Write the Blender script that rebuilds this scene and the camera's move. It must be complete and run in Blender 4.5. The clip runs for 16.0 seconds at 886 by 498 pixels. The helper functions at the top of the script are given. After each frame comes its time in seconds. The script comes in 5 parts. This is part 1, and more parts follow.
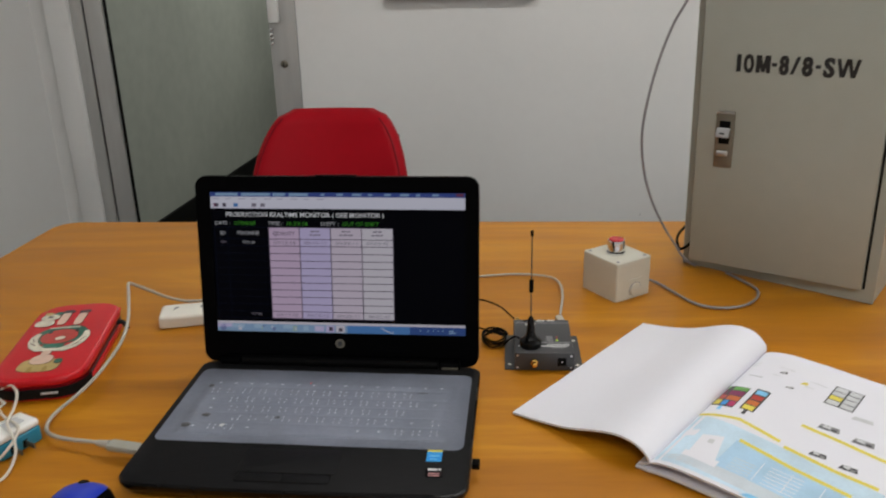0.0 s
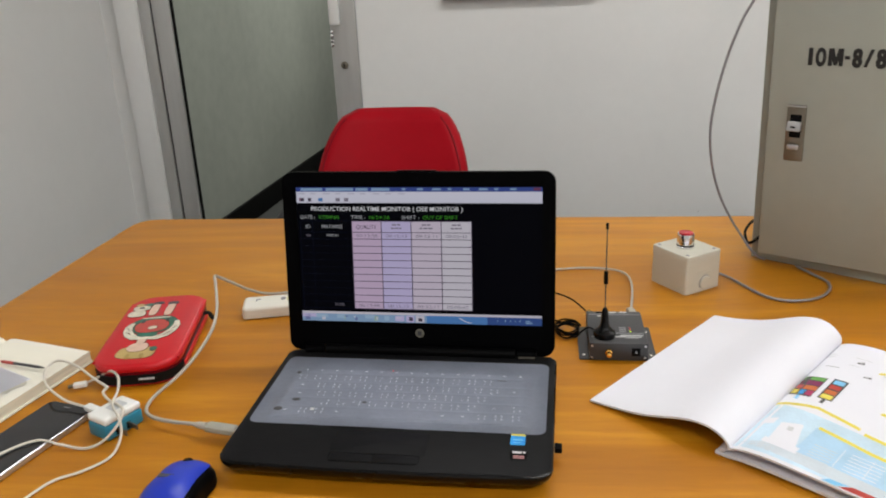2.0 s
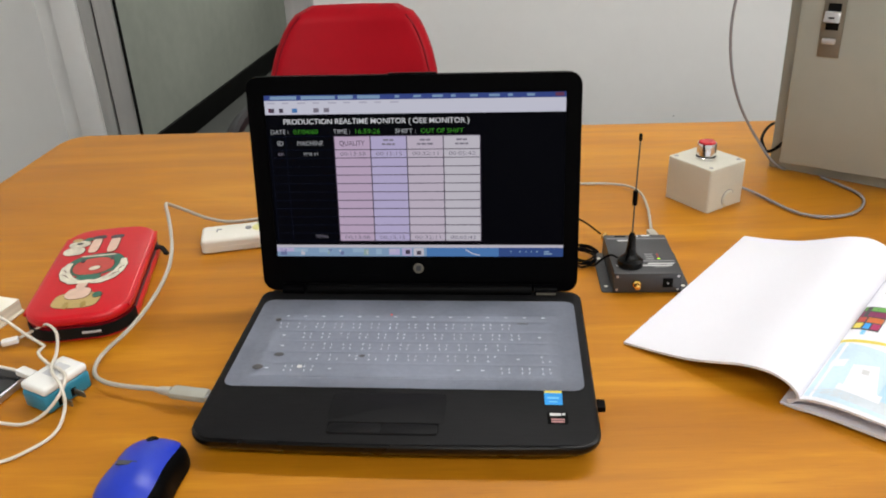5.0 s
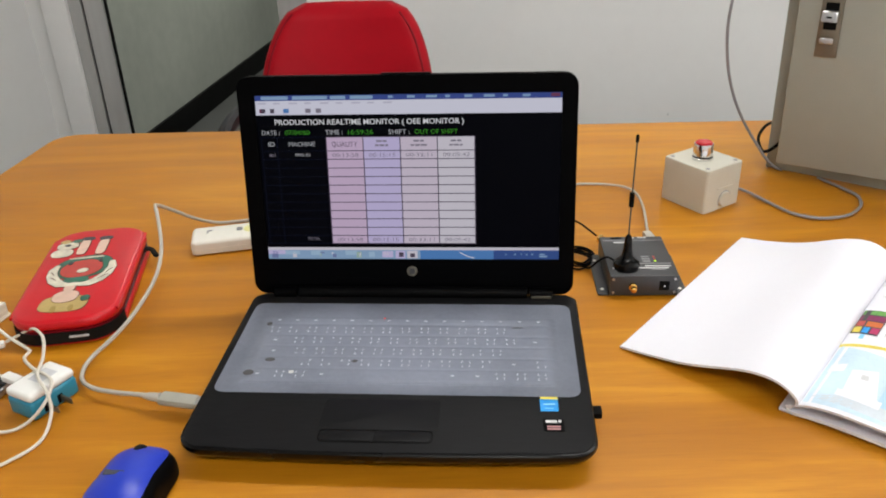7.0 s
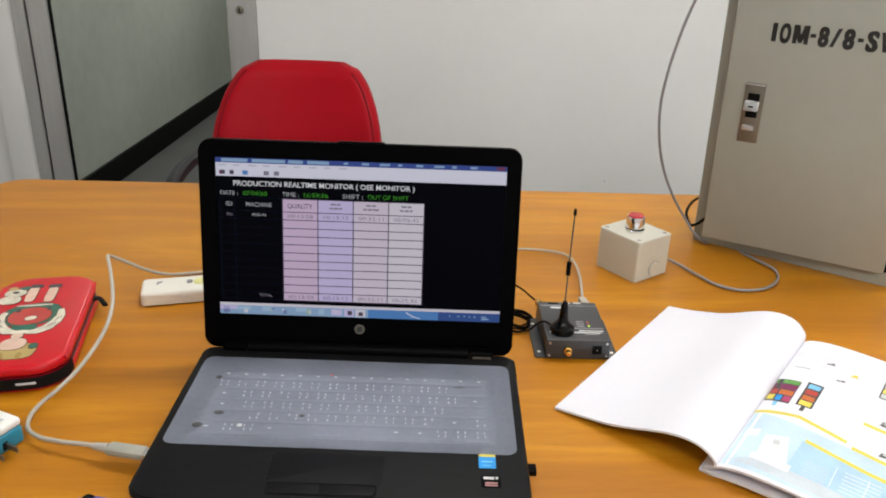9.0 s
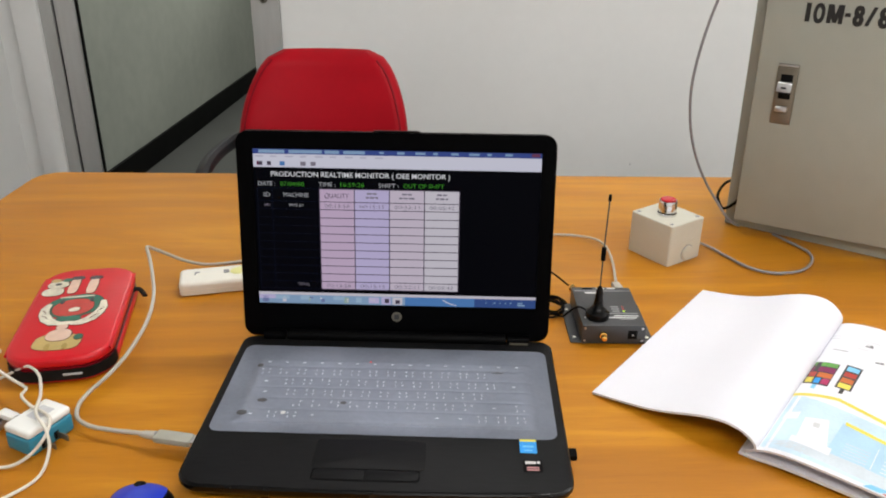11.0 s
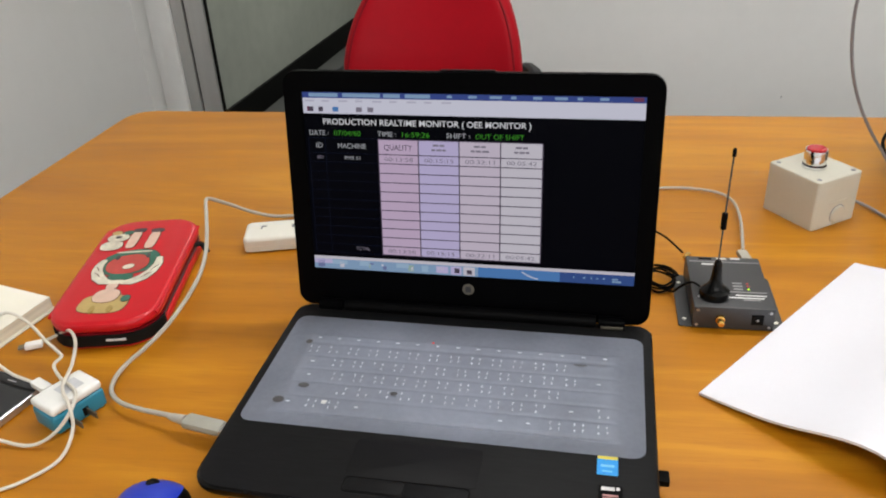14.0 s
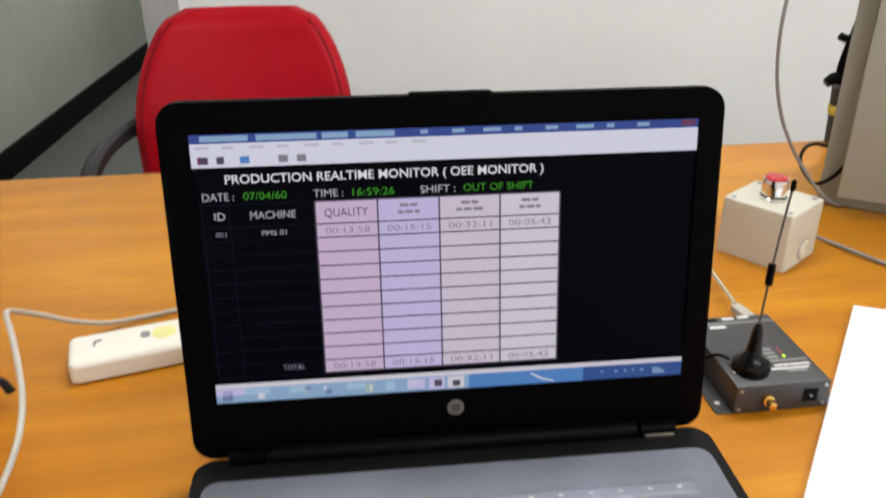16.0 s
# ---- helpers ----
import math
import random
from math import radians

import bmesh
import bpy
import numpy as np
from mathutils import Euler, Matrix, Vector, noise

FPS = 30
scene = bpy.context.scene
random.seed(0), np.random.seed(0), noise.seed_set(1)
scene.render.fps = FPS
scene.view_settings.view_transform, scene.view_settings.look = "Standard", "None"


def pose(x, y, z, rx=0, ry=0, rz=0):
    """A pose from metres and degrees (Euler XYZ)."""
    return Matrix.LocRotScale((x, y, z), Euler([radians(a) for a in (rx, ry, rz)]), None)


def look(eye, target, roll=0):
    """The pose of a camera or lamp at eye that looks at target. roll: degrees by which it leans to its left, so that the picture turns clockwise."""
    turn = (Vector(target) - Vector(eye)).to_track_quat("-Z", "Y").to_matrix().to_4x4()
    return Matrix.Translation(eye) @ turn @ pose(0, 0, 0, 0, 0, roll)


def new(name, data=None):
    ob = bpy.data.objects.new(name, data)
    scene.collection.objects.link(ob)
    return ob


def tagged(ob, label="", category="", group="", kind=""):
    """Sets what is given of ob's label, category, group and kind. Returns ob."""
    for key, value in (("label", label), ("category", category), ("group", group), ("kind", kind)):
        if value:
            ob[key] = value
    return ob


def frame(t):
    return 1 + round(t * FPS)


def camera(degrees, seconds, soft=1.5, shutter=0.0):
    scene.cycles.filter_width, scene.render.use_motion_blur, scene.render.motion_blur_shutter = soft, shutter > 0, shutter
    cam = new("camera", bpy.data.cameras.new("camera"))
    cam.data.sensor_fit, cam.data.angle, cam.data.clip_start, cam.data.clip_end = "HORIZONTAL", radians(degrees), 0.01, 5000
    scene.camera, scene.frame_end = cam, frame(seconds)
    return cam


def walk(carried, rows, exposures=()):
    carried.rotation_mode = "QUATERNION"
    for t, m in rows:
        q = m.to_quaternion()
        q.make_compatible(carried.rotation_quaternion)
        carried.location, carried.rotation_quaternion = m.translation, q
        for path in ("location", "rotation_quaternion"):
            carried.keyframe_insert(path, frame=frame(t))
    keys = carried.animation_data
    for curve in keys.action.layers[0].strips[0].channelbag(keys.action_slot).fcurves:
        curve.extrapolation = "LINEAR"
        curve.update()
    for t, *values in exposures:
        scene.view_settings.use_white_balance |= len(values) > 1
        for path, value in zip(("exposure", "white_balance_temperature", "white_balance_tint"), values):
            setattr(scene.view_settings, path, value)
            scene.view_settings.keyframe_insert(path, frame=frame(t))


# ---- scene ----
cam = camera(57.5, 16.0, soft=1.9, shutter=0.4)
PATH = [
    (0.0, (0.2523, 0.2121, 1.2513), (0.1781, 2.0857, 0.5566), -1.32),
    (0.5, (0.2428, 0.2037, 1.2474), (0.0952, 2.0551, 0.5055), -1.49),
    (1.0, (0.2498, 0.1863, 1.2451), (0.0708, 2.0458, 0.5313), -1.01),
    (1.5, (0.259, 0.1409, 1.2616), (0.0331, 2.0069, 0.5794), -4.01),
    (2.0, (0.2152, 0.1775, 1.2546), (0.0272, 2.0454, 0.5633), -2.63),
    (2.5, (0.1449, 0.2579, 1.2382), (0.0684, 2.1201, 0.5141), -1.41),
    (3.0, (0.1074, 0.3098, 1.2253), (0.0529, 2.1278, 0.3936), -2.26),
    (3.5, (0.1334, 0.3243, 1.2128), (0.1502, 2.134, 0.3611), -2.11),
    (4.0, (0.1385, 0.3274, 1.2084), (0.1017, 2.127, 0.3376), -2.64),
    (4.5, (0.1386, 0.3277, 1.2121), (0.0839, 2.1145, 0.3141), -2.34),
    (7.0, (0.138, 0.3439, 1.2117), (0.0988, 2.1236, 0.2999), -2.11),
    (7.5, (0.1415, 0.3336, 1.2209), (0.2, 2.1232, 0.328), -0.15),
    (8.0, (0.1388, 0.3247, 1.225), (0.2253, 2.1286, 0.3647), 0.34),
    (8.5, (0.134, 0.3119, 1.2365), (0.2532, 2.1432, 0.442), 2.06),
    (11.0, (0.1116, 0.3044, 1.2456), (0.174, 2.123, 0.4156), 0.57),
    (11.5, (0.1109, 0.3055, 1.2385), (0.133, 2.0877, 0.3328), 1.32),
    (12.0, (0.1121, 0.3091, 1.2423), (0.1242, 2.0994, 0.3509), -0.03),
    (12.5, (0.111, 0.313, 1.232), (0.1243, 2.0879, 0.3105), -0.8),
    (13.0, (0.099, 0.3389, 1.2171), (0.1337, 2.1166, 0.3002), -0.41),
    (13.5, (0.1252, 0.4019, 1.1953), (0.0493, 2.167, 0.2569), -1.53),
    (14.0, (0.1698, 0.4456, 1.2143), (-0.1058, 2.1689, 0.2367), -3.19),
    (14.5, (0.147, 0.5116, 1.2035), (-0.1251, 2.1952, 0.1583), -4.43),
    (15.0, (0.0685, 0.5922, 1.1922), (0.0644, 2.3211, 0.1866), -2.27),
    (15.5, (0.0321, 0.6289, 1.1746), (0.2062, 2.3193, 0.1192), -0.72),
    (16.0, (0.0069, 0.6696, 1.1302), (0.3049, 2.4421, 0.2527), -0.12),
]
EXPOSURES = [(0.0, -0.37), (0.5, -0.38), (1.0, -0.02), (1.5, 0.03), (2.5, -0.03), (3.5, 0.22), (4.5, 0.25), (7.0, 0.25), (11.0, 0.25), (11.5, 0.2), (13.5, 0.25), (14.5, 0.2), (15.0, 0.35), (15.5, 0.53), (16.0, 0.54)]
walk(cam, [(t, look(eye, target, roll)) for t, eye, target, roll in PATH], EXPOSURES)
# ---- end of walk ----

# ---------------------------------------------------------------- light
world = bpy.data.worlds.new("world")
scene.world = world
world.use_nodes = True
wn = world.node_tree.nodes
sky = world.node_tree.nodes.new("ShaderNodeTexSky")
sky.sky_type = "NISHITA"
sky.sun_disc = False
sky.sun_elevation, sky.sun_rotation = radians(40), radians(200)
world.node_tree.links.new(sky.outputs[0], wn["Background"].inputs[0])
wn["Background"].inputs[1].default_value = 0.08


def area_lamp(name, x, y, z, sx, sy, power, colour=(1.0, 0.985, 0.955)):
    la = bpy.data.lights.new(name, "AREA")
    la.shape, la.size, la.size_y, la.energy, la.color = "RECTANGLE", sx, sy, power, colour
    ob = new(name, la)
    ob.location = (x, y, z)
    return ob


CEIL = 2.62
LAMPS = [(0.50, 1.62, 17), (1.90, 1.62, 13), (0.50, -0.75, 23), (1.90, -0.75, 20)]
for lx, ly, power in LAMPS:
    area_lamp("ceiling_lamp", lx, ly, CEIL - 0.045, 1.1, 0.24, power)
# unseen fill light, added to brighten the corridor wall
area_lamp("corridor_fill", -0.5, 4.6, CEIL - 0.045, 0.3, 1.1, 42)


# ---------------------------------------------------------------- materials
def mat(name, colour, rough=0.5, metal=0.0, vary=0.06, scale=8.0, bump=0.0, bump_scale=200.0, coat=0.0, spec=0.5, alpha=1.0, stretch=(1, 1, 1), dark=None, spread=0.0):
    m = bpy.data.materials.new(name)
    m.use_nodes = True
    nt = m.node_tree
    n, l = nt.nodes, nt.links
    b = n["Principled BSDF"]
    b.inputs["Roughness"].default_value = rough
    b.inputs["Metallic"].default_value = metal
    b.inputs["Coat Weight"].default_value = coat
    b.inputs["Coat Roughness"].default_value = 0.15
    b.inputs["Specular IOR Level"].default_value = spec
    b.inputs["Alpha"].default_value = alpha
    tc = n.new("ShaderNodeTexCoord")
    mp = n.new("ShaderNodeMapping")
    mp.inputs["Scale"].default_value = stretch
    l.new(tc.outputs["Object"], mp.inputs[0])
    big = n.new("ShaderNodeTexNoise")
    big.inputs["Scale"].default_value, big.inputs["Detail"].default_value = scale, 4
    fine = n.new("ShaderNodeTexNoise")
    fine.inputs["Scale"].default_value, fine.inputs["Detail"].default_value = scale * 14, 3
    l.new(mp.outputs[0], big.inputs[0])
    l.new(mp.outputs[0], fine.inputs[0])
    add = n.new("ShaderNodeMath")
    add.operation = "MULTIPLY_ADD"
    add.inputs[1].default_value = 0.35
    l.new(fine.outputs[0], add.inputs[0])
    l.new(big.outputs[0], add.inputs[2])
    ramp = n.new("ShaderNodeValToRGB")
    lo = dark or [c * (1 - vary) for c in colour]
    hi = [min(1, c * (1 + vary)) for c in colour]
    ramp.color_ramp.elements[0].position, ramp.color_ramp.elements[0].color = 0.42, (*lo, 1)
    ramp.color_ramp.elements[1].position, ramp.color_ramp.elements[1].color = 0.92, (*hi, 1)
    l.new(add.outputs[0], ramp.inputs[0])
    base = ramp.outputs[0]
    if spread:
        info = n.new("ShaderNodeObjectInfo")
        hsv = n.new("ShaderNodeHueSaturation")
        mr = n.new("ShaderNodeMapRange")
        mr.inputs[3].default_value, mr.inputs[4].default_value = 1 - spread, 1 + spread
        l.new(info.outputs["Random"], mr.inputs[0])
        l.new(mr.outputs[0], hsv.inputs["Value"])
        l.new(base, hsv.inputs["Color"])
        base = hsv.outputs[0]
    l.new(base, b.inputs["Base Color"])
    rr = n.new("ShaderNodeMapRange")
    rr.inputs[3].default_value, rr.inputs[4].default_value = max(0.03, rough - 0.06), min(1, rough + 0.08)
    l.new(big.outputs[0], rr.inputs[0])
    l.new(rr.outputs[0], b.inputs["Roughness"])
    if bump:
        t = n.new("ShaderNodeTexNoise")
        t.inputs["Scale"].default_value, t.inputs["Detail"].default_value = bump_scale, 3
        l.new(mp.outputs[0], t.inputs[0])
        bp = n.new("ShaderNodeBump")
        bp.inputs["Strength"].default_value, bp.inputs["Distance"].default_value = bump, 0.001
        l.new(t.outputs[0], bp.inputs["Height"])
        l.new(bp.outputs[0], b.inputs["Normal"])
    return m


def glow(name, colour, strength, top=None):
    """A lit screen colour; its glass cover keeps a faint gloss."""
    m = bpy.data.materials.new(name)
    m.use_nodes = True
    b = m.node_tree.nodes["Principled BSDF"]
    b.inputs["Base Color"].default_value = (0.0008, 0.0008, 0.001, 1)
    b.inputs["Roughness"].default_value = 0.30
    b.inputs["Specular IOR Level"].default_value = 0.03
    b.inputs["Emission Color"].default_value = (*colour, 1)
    b.inputs["Emission Strength"].default_value = strength
    return m


def wood(name):
    """Orange beech laminate, grain along x."""
    m = bpy.data.materials.new(name)
    m.use_nodes = True
    n, l = m.node_tree.nodes, m.node_tree.links
    b = n["Principled BSDF"]
    tc = n.new("ShaderNodeTexCoord")

    def tex(sx, sy, scale, detail, dist=0.0):
        mp = n.new("ShaderNodeMapping")
        mp.inputs["Scale"].default_value = (sx, sy, 1)
        t = n.new("ShaderNodeTexNoise")
        t.inputs["Scale"].default_value, t.inputs["Detail"].default_value, t.inputs["Distortion"].default_value = scale, detail, dist
        l.new(tc.outputs["Object"], mp.inputs[0])
        l.new(mp.outputs[0], t.inputs[0])
        return t.outputs[0]

    broad = tex(0.7, 4.0, 2.0, 4, 1.2)
    streak = tex(1.9, 17.0, 3.0, 6, 1.0)
    fibre = tex(6.0, 150.0, 4.0, 4)
    fleck = tex(9.0, 95.0, 2.4, 2, 0.3)
    m1 = n.new("ShaderNodeMath")
    m1.operation = "MULTIPLY_ADD"
    m1.inputs[1].default_value = 0.42
    l.new(streak, m1.inputs[0])
    l.new(broad, m1.inputs[2])
    m2 = n.new("ShaderNodeMath")
    m2.operation = "MULTIPLY_ADD"
    m2.inputs[1].default_value = 0.16
    l.new(fibre, m2.inputs[0])
    l.new(m1.outputs[0], m2.inputs[2])
    dark = n.new("ShaderNodeMapRange")
    dark.inputs[1].default_value, dark.inputs[2].default_value = 0.63, 0.80
    dark.inputs[3].default_value, dark.inputs[4].default_value = 0.0, -0.16
    l.new(fleck, dark.inputs[0])
    m3 = n.new("ShaderNodeMath")
    l.new(m2.outputs[0], m3.inputs[0])
    l.new(dark.outputs[0], m3.inputs[1])
    ramp = n.new("ShaderNodeValToRGB")
    e = ramp.color_ramp.elements
    e[0].position, e[0].color = 0.55, (0.345, 0.124, 0.0034, 1)
    e[1].position, e[1].color = 1.0, (0.56, 0.241, 0.011, 1)
    mid = ramp.color_ramp.elements.new(0.82)
    mid.color = (0.455, 0.177, 0.005, 1)
    l.new(m3.outputs[0], ramp.inputs[0])
    l.new(ramp.outputs[0], b.inputs["Base Color"])
    rr = n.new("ShaderNodeMapRange")
    rr.inputs[3].default_value, rr.inputs[4].default_value = 0.35, 0.52
    l.new(streak, rr.inputs[0])
    l.new(rr.outputs[0], b.inputs["Roughness"])
    b.inputs["Specular IOR Level"].default_value = 0.33
    bp = n.new("ShaderNodeBump")
    bp.inputs["Strength"].default_value, bp.inputs["Distance"].default_value = 0.08, 0.0006
    l.new(fibre, bp.inputs["Height"])
    l.new(bp.outputs[0], b.inputs["Normal"])
    return m


M = dict(
    wood=wood("orange_laminate"),
    wall=mat("white_wall_paint", (0.74, 0.74, 0.73), 0.6, vary=0.03, scale=2.5, bump=0.15, bump_scale=260),
    sidewall=mat("white_panel_paint", (0.72, 0.72, 0.71), 0.5, vary=0.03, scale=1.6, bump=0.1, bump_scale=180),
    # strong vary paints mottled reflections into the panel colour
    corridor=mat("grey_green_panel", (0.36, 0.38, 0.335), 0.34, vary=0.20, scale=1.1, bump=0.1, bump_scale=90),
    skirt=mat("black_skirting", (0.004, 0.004, 0.004), 0.5, spec=0.1, vary=0.2),
    floor=mat("dark_grey_vinyl", (0.052, 0.055, 0.050), 0.5, vary=0.15, scale=5, bump=0.1, bump_scale=120),
    ceiling=mat("ceiling_white", (0.80, 0.80, 0.79), 0.8, vary=0.03, scale=4, bump=0.3, bump_scale=90),
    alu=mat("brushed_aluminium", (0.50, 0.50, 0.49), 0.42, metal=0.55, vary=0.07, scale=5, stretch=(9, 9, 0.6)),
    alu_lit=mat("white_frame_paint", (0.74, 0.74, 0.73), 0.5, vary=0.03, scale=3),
    # for rubber gaskets, and for shaded gaps and recesses painted black
    gap=mat("black_gasket_and_shade", (0.004, 0.004, 0.004), 0.8, spec=0.1),
    black=mat("black_plastic", (0.002, 0.002, 0.0022), 0.45, spec=0.05, vary=0.15, scale=20, bump=0.12, bump_scale=1500),
    bezel=mat("glossy_black_plastic", (0.0012, 0.0012, 0.0015), 0.30, spec=0.028, vary=0.15, scale=20, bump=0.03, bump_scale=700),
    edge_gloss=mat("glossy_black_rim", (0.002, 0.002, 0.0022), 0.26, spec=0.22, vary=0.15, scale=20, bump=0.03, bump_scale=600),
    deck=mat("dark_brushed_deck", (0.0100, 0.0100, 0.0106), 0.46, spec=0.07, vary=0.2, scale=40, stretch=(1, 10, 1), bump=0.08, bump_scale=900),
    button_black=mat("satin_black_buttons", (0.0095, 0.0095, 0.0100), 0.44, spec=0.07, vary=0.15, scale=20),
    soft_yellow=mat("pale_yellow_rubber", (0.74, 0.72, 0.30), 0.5, vary=0.04, scale=60),
    rubber=mat("black_rubber", (0.006, 0.006, 0.006), 0.7, spec=0.15, vary=0.2, scale=30),
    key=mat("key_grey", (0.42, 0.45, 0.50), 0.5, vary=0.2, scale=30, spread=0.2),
    well=mat("grey_key_well", (0.20, 0.215, 0.24), 0.6, vary=0.2, scale=20),
    legend=mat("key_legend_white", (0.47, 0.51, 0.59), 0.5, vary=0.4, scale=60),
    film=mat("grey_silicone_film", (0.345, 0.375, 0.465), 0.36, vary=0.16, scale=14, alpha=0.58, bump=0.25, bump_scale=70),
    silver=mat("satin_silver", (0.55, 0.55, 0.56), 0.3, metal=0.9, vary=0.06, scale=30),
    chrome=mat("chrome", (0.80, 0.80, 0.81), 0.10, metal=1.0, vary=0.03, scale=30),
    steel=mat("worn_nickel", (0.215, 0.195, 0.155), 0.44, metal=0.8, vary=0.12, scale=30),
    gold=mat("gold_plate", (0.80, 0.52, 0.14), 0.25, metal=1.0, vary=0.08, scale=60),
    cabinet=mat("grey_beige_powder_coat", (0.352, 0.366, 0.319), 0.42, vary=0.06, scale=3, bump=0.35, bump_scale=520),
    boxgrey=mat("pale_grey_abs", (0.58, 0.565, 0.48), 0.45, vary=0.04, scale=12, bump=0.12, bump_scale=700),
    red_btn=mat("red_acrylic", (0.48, 0.015, 0.022), 0.25, vary=0.1, scale=60),
    print_black=mat("black_print", (0.010, 0.010, 0.010), 0.5, vary=0.2),
    modem=mat("gunmetal_anodised", (0.050, 0.051, 0.054), 0.42, metal=0.3, vary=0.12, scale=25, bump=0.12, bump_scale=900),
    print_white=mat("white_print", (0.62, 0.62, 0.62), 0.5, vary=0.1, scale=80),
    print_grey=mat("grey_print_and_shade", (0.24, 0.24, 0.25), 0.5, vary=0.2, scale=120),
    paper=mat("white_paper", (0.735, 0.735, 0.79), 0.55, vary=0.015, scale=12, bump=0.05, bump_scale=300),
    paper_edge=mat("paper_edges", (0.70, 0.70, 0.72), 0.7, vary=0.14, scale=4, stretch=(1, 1, 260)),
    cream=mat("cream_paper", (0.80, 0.77, 0.66), 0.6, vary=0.03, scale=14),
    cream_edge=mat("cream_page_edges", (0.66, 0.62, 0.50), 0.7, vary=0.18, scale=4, stretch=(1, 1, 300)),
    leather=mat("red_vinyl", (0.315, 0.003, 0.0095), 0.42, spec=0.09, vary=0.08, scale=7, bump=0.22, bump_scale=320),
    leather_dark=mat("dark_red_piping", (0.17, 0.003, 0.008), 0.55, spec=0.1, vary=0.1, scale=30),
    case_red=mat("glossy_red_pvc", (0.54, 0.005, 0.013), 0.36, spec=0.35, vary=0.07, scale=10, bump=0.15, bump_scale=90, coat=0.12),
    grey_plastic=mat("dark_grey_plastic", (0.055, 0.055, 0.058), 0.5, vary=0.12, scale=20, bump=0.15, bump_scale=500),
    arm=mat("charcoal_plastic", (0.020, 0.021, 0.023), 0.55, spec=0.3, vary=0.12, scale=20, bump=0.15, bump_scale=500),
    white_plastic=mat("white_plastic", (0.80, 0.80, 0.77), 0.32, vary=0.03, scale=20),
    ivory=mat("ivory_plastic", (0.76, 0.74, 0.66), 0.35, vary=0.04, scale=20),
    teal=mat("teal_plastic", (0.02, 0.215, 0.33), 0.3, vary=0.06, scale=20),
    blue=mat("glossy_blue_plastic", (0.010, 0.036, 0.45), 0.36, vary=0.08, scale=20, bump=0.06, bump_scale=300),
    cord_grey=mat("grey_cable", (0.42, 0.395, 0.345), 0.45, vary=0.05, scale=60),
    plug_grey=mat("grey_green_plug", (0.33, 0.325, 0.275), 0.45, vary=0.06, scale=60),
    cord_white=mat("white_cable", (0.64, 0.60, 0.52), 0.4, vary=0.05, scale=60),
    cord_mauve=mat("mauve_grey_cable", (0.24, 0.225, 0.235), 0.45, vary=0.06, scale=60),
    glass_black=mat("phone_glass", (0.010, 0.011, 0.013), 0.08, vary=0.1, scale=20),
    green=mat("green_print", (0.02, 0.13, 0.085), 0.35, vary=0.1, scale=60),
    peach=mat("peach_print", (0.66, 0.47, 0.37), 0.35, vary=0.10, scale=90),
    skin=mat("cream_print", (0.60, 0.57, 0.46), 0.35, vary=0.28, scale=110),
    straw=mat("straw_print", (0.46, 0.34, 0.12), 0.35, vary=0.12, scale=60),
    outline_brown=mat("dark_brown_print_outline", (0.10, 0.035, 0.02), 0.4, vary=0.2, scale=80),
    brass_print=mat("ochre_print", (0.34, 0.24, 0.06), 0.4, vary=0.15, scale=80),
    red2=mat("brick_red_print", (0.46, 0.05, 0.04), 0.35, vary=0.15, scale=60),
    grey_blue=mat("pale_grey_blue_ink", (0.55, 0.61, 0.67), 0.5, vary=0.12, scale=30),
    yellow=mat("yellow_ink", (0.72, 0.61, 0.09), 0.5, vary=0.04, scale=60),
    sky=mat("pale_blue_ink", (0.53, 0.68, 0.79), 0.5, vary=0.14, scale=22),
    sky_deep=mat("soft_blue_ink", (0.40, 0.60, 0.77), 0.5, vary=0.12, scale=26),
    sky_mid=mat("mid_blue_ink", (0.20, 0.52, 0.78), 0.5, vary=0.12, scale=40),
    ink=mat("dark_ink", (0.05, 0.05, 0.055), 0.5, vary=0.4, scale=160),
    ink_pale=mat("pale_grey_ink", (0.55, 0.56, 0.58), 0.5, vary=0.12, scale=90),
    blue_label=mat("blue_label", (0.03, 0.30, 0.72), 0.3, vary=0.12, scale=90),
    orange=mat("orange_ink", (0.54, 0.14, 0.03), 0.5, vary=0.08, scale=80),
    dusty_pink=mat("dusty_pink_print", (0.42, 0.20, 0.20), 0.5, vary=0.2, scale=80),
    plum=mat("plum_ink", (0.22, 0.02, 0.10), 0.5, vary=0.1, scale=80),
    pink=mat("pink_ink", (0.42, 0.03, 0.12), 0.5, vary=0.1, scale=80),
    lime=mat("green_ink", (0.12, 0.34, 0.07), 0.5, vary=0.1, scale=80),
    diffuser=glow("lamp_diffuser", (1.0, 0.985, 0.955), 2.2),
    scr_black=glow("screen_black", (0.10, 0.13, 0.36), 0.004),
    scr_navy=glow("screen_navy", (0.09, 0.14, 0.40), 0.032),
    scr_white=glow("screen_white", (0.78, 0.78, 0.92), 0.52),
    scr_title=glow("screen_title_blue", (0.045, 0.075, 0.28), 0.60),
    scr_bar=glow("screen_taskbar", (0.10, 0.26, 0.60), 0.52),
    scr_bar_deep=glow("screen_taskbar_deep", (0.045, 0.095, 0.30), 0.55),
    scr_bar2=glow("screen_taskbar_light", (0.33, 0.50, 0.74), 0.47),
    scr_sky=glow("screen_sky", (0.42, 0.60, 0.80), 0.50),
    scr_leaf=glow("screen_soft_green", (0.42, 0.58, 0.52), 0.48),
    scr_orb=glow("screen_dusk_blue", (0.20, 0.24, 0.46), 0.50),
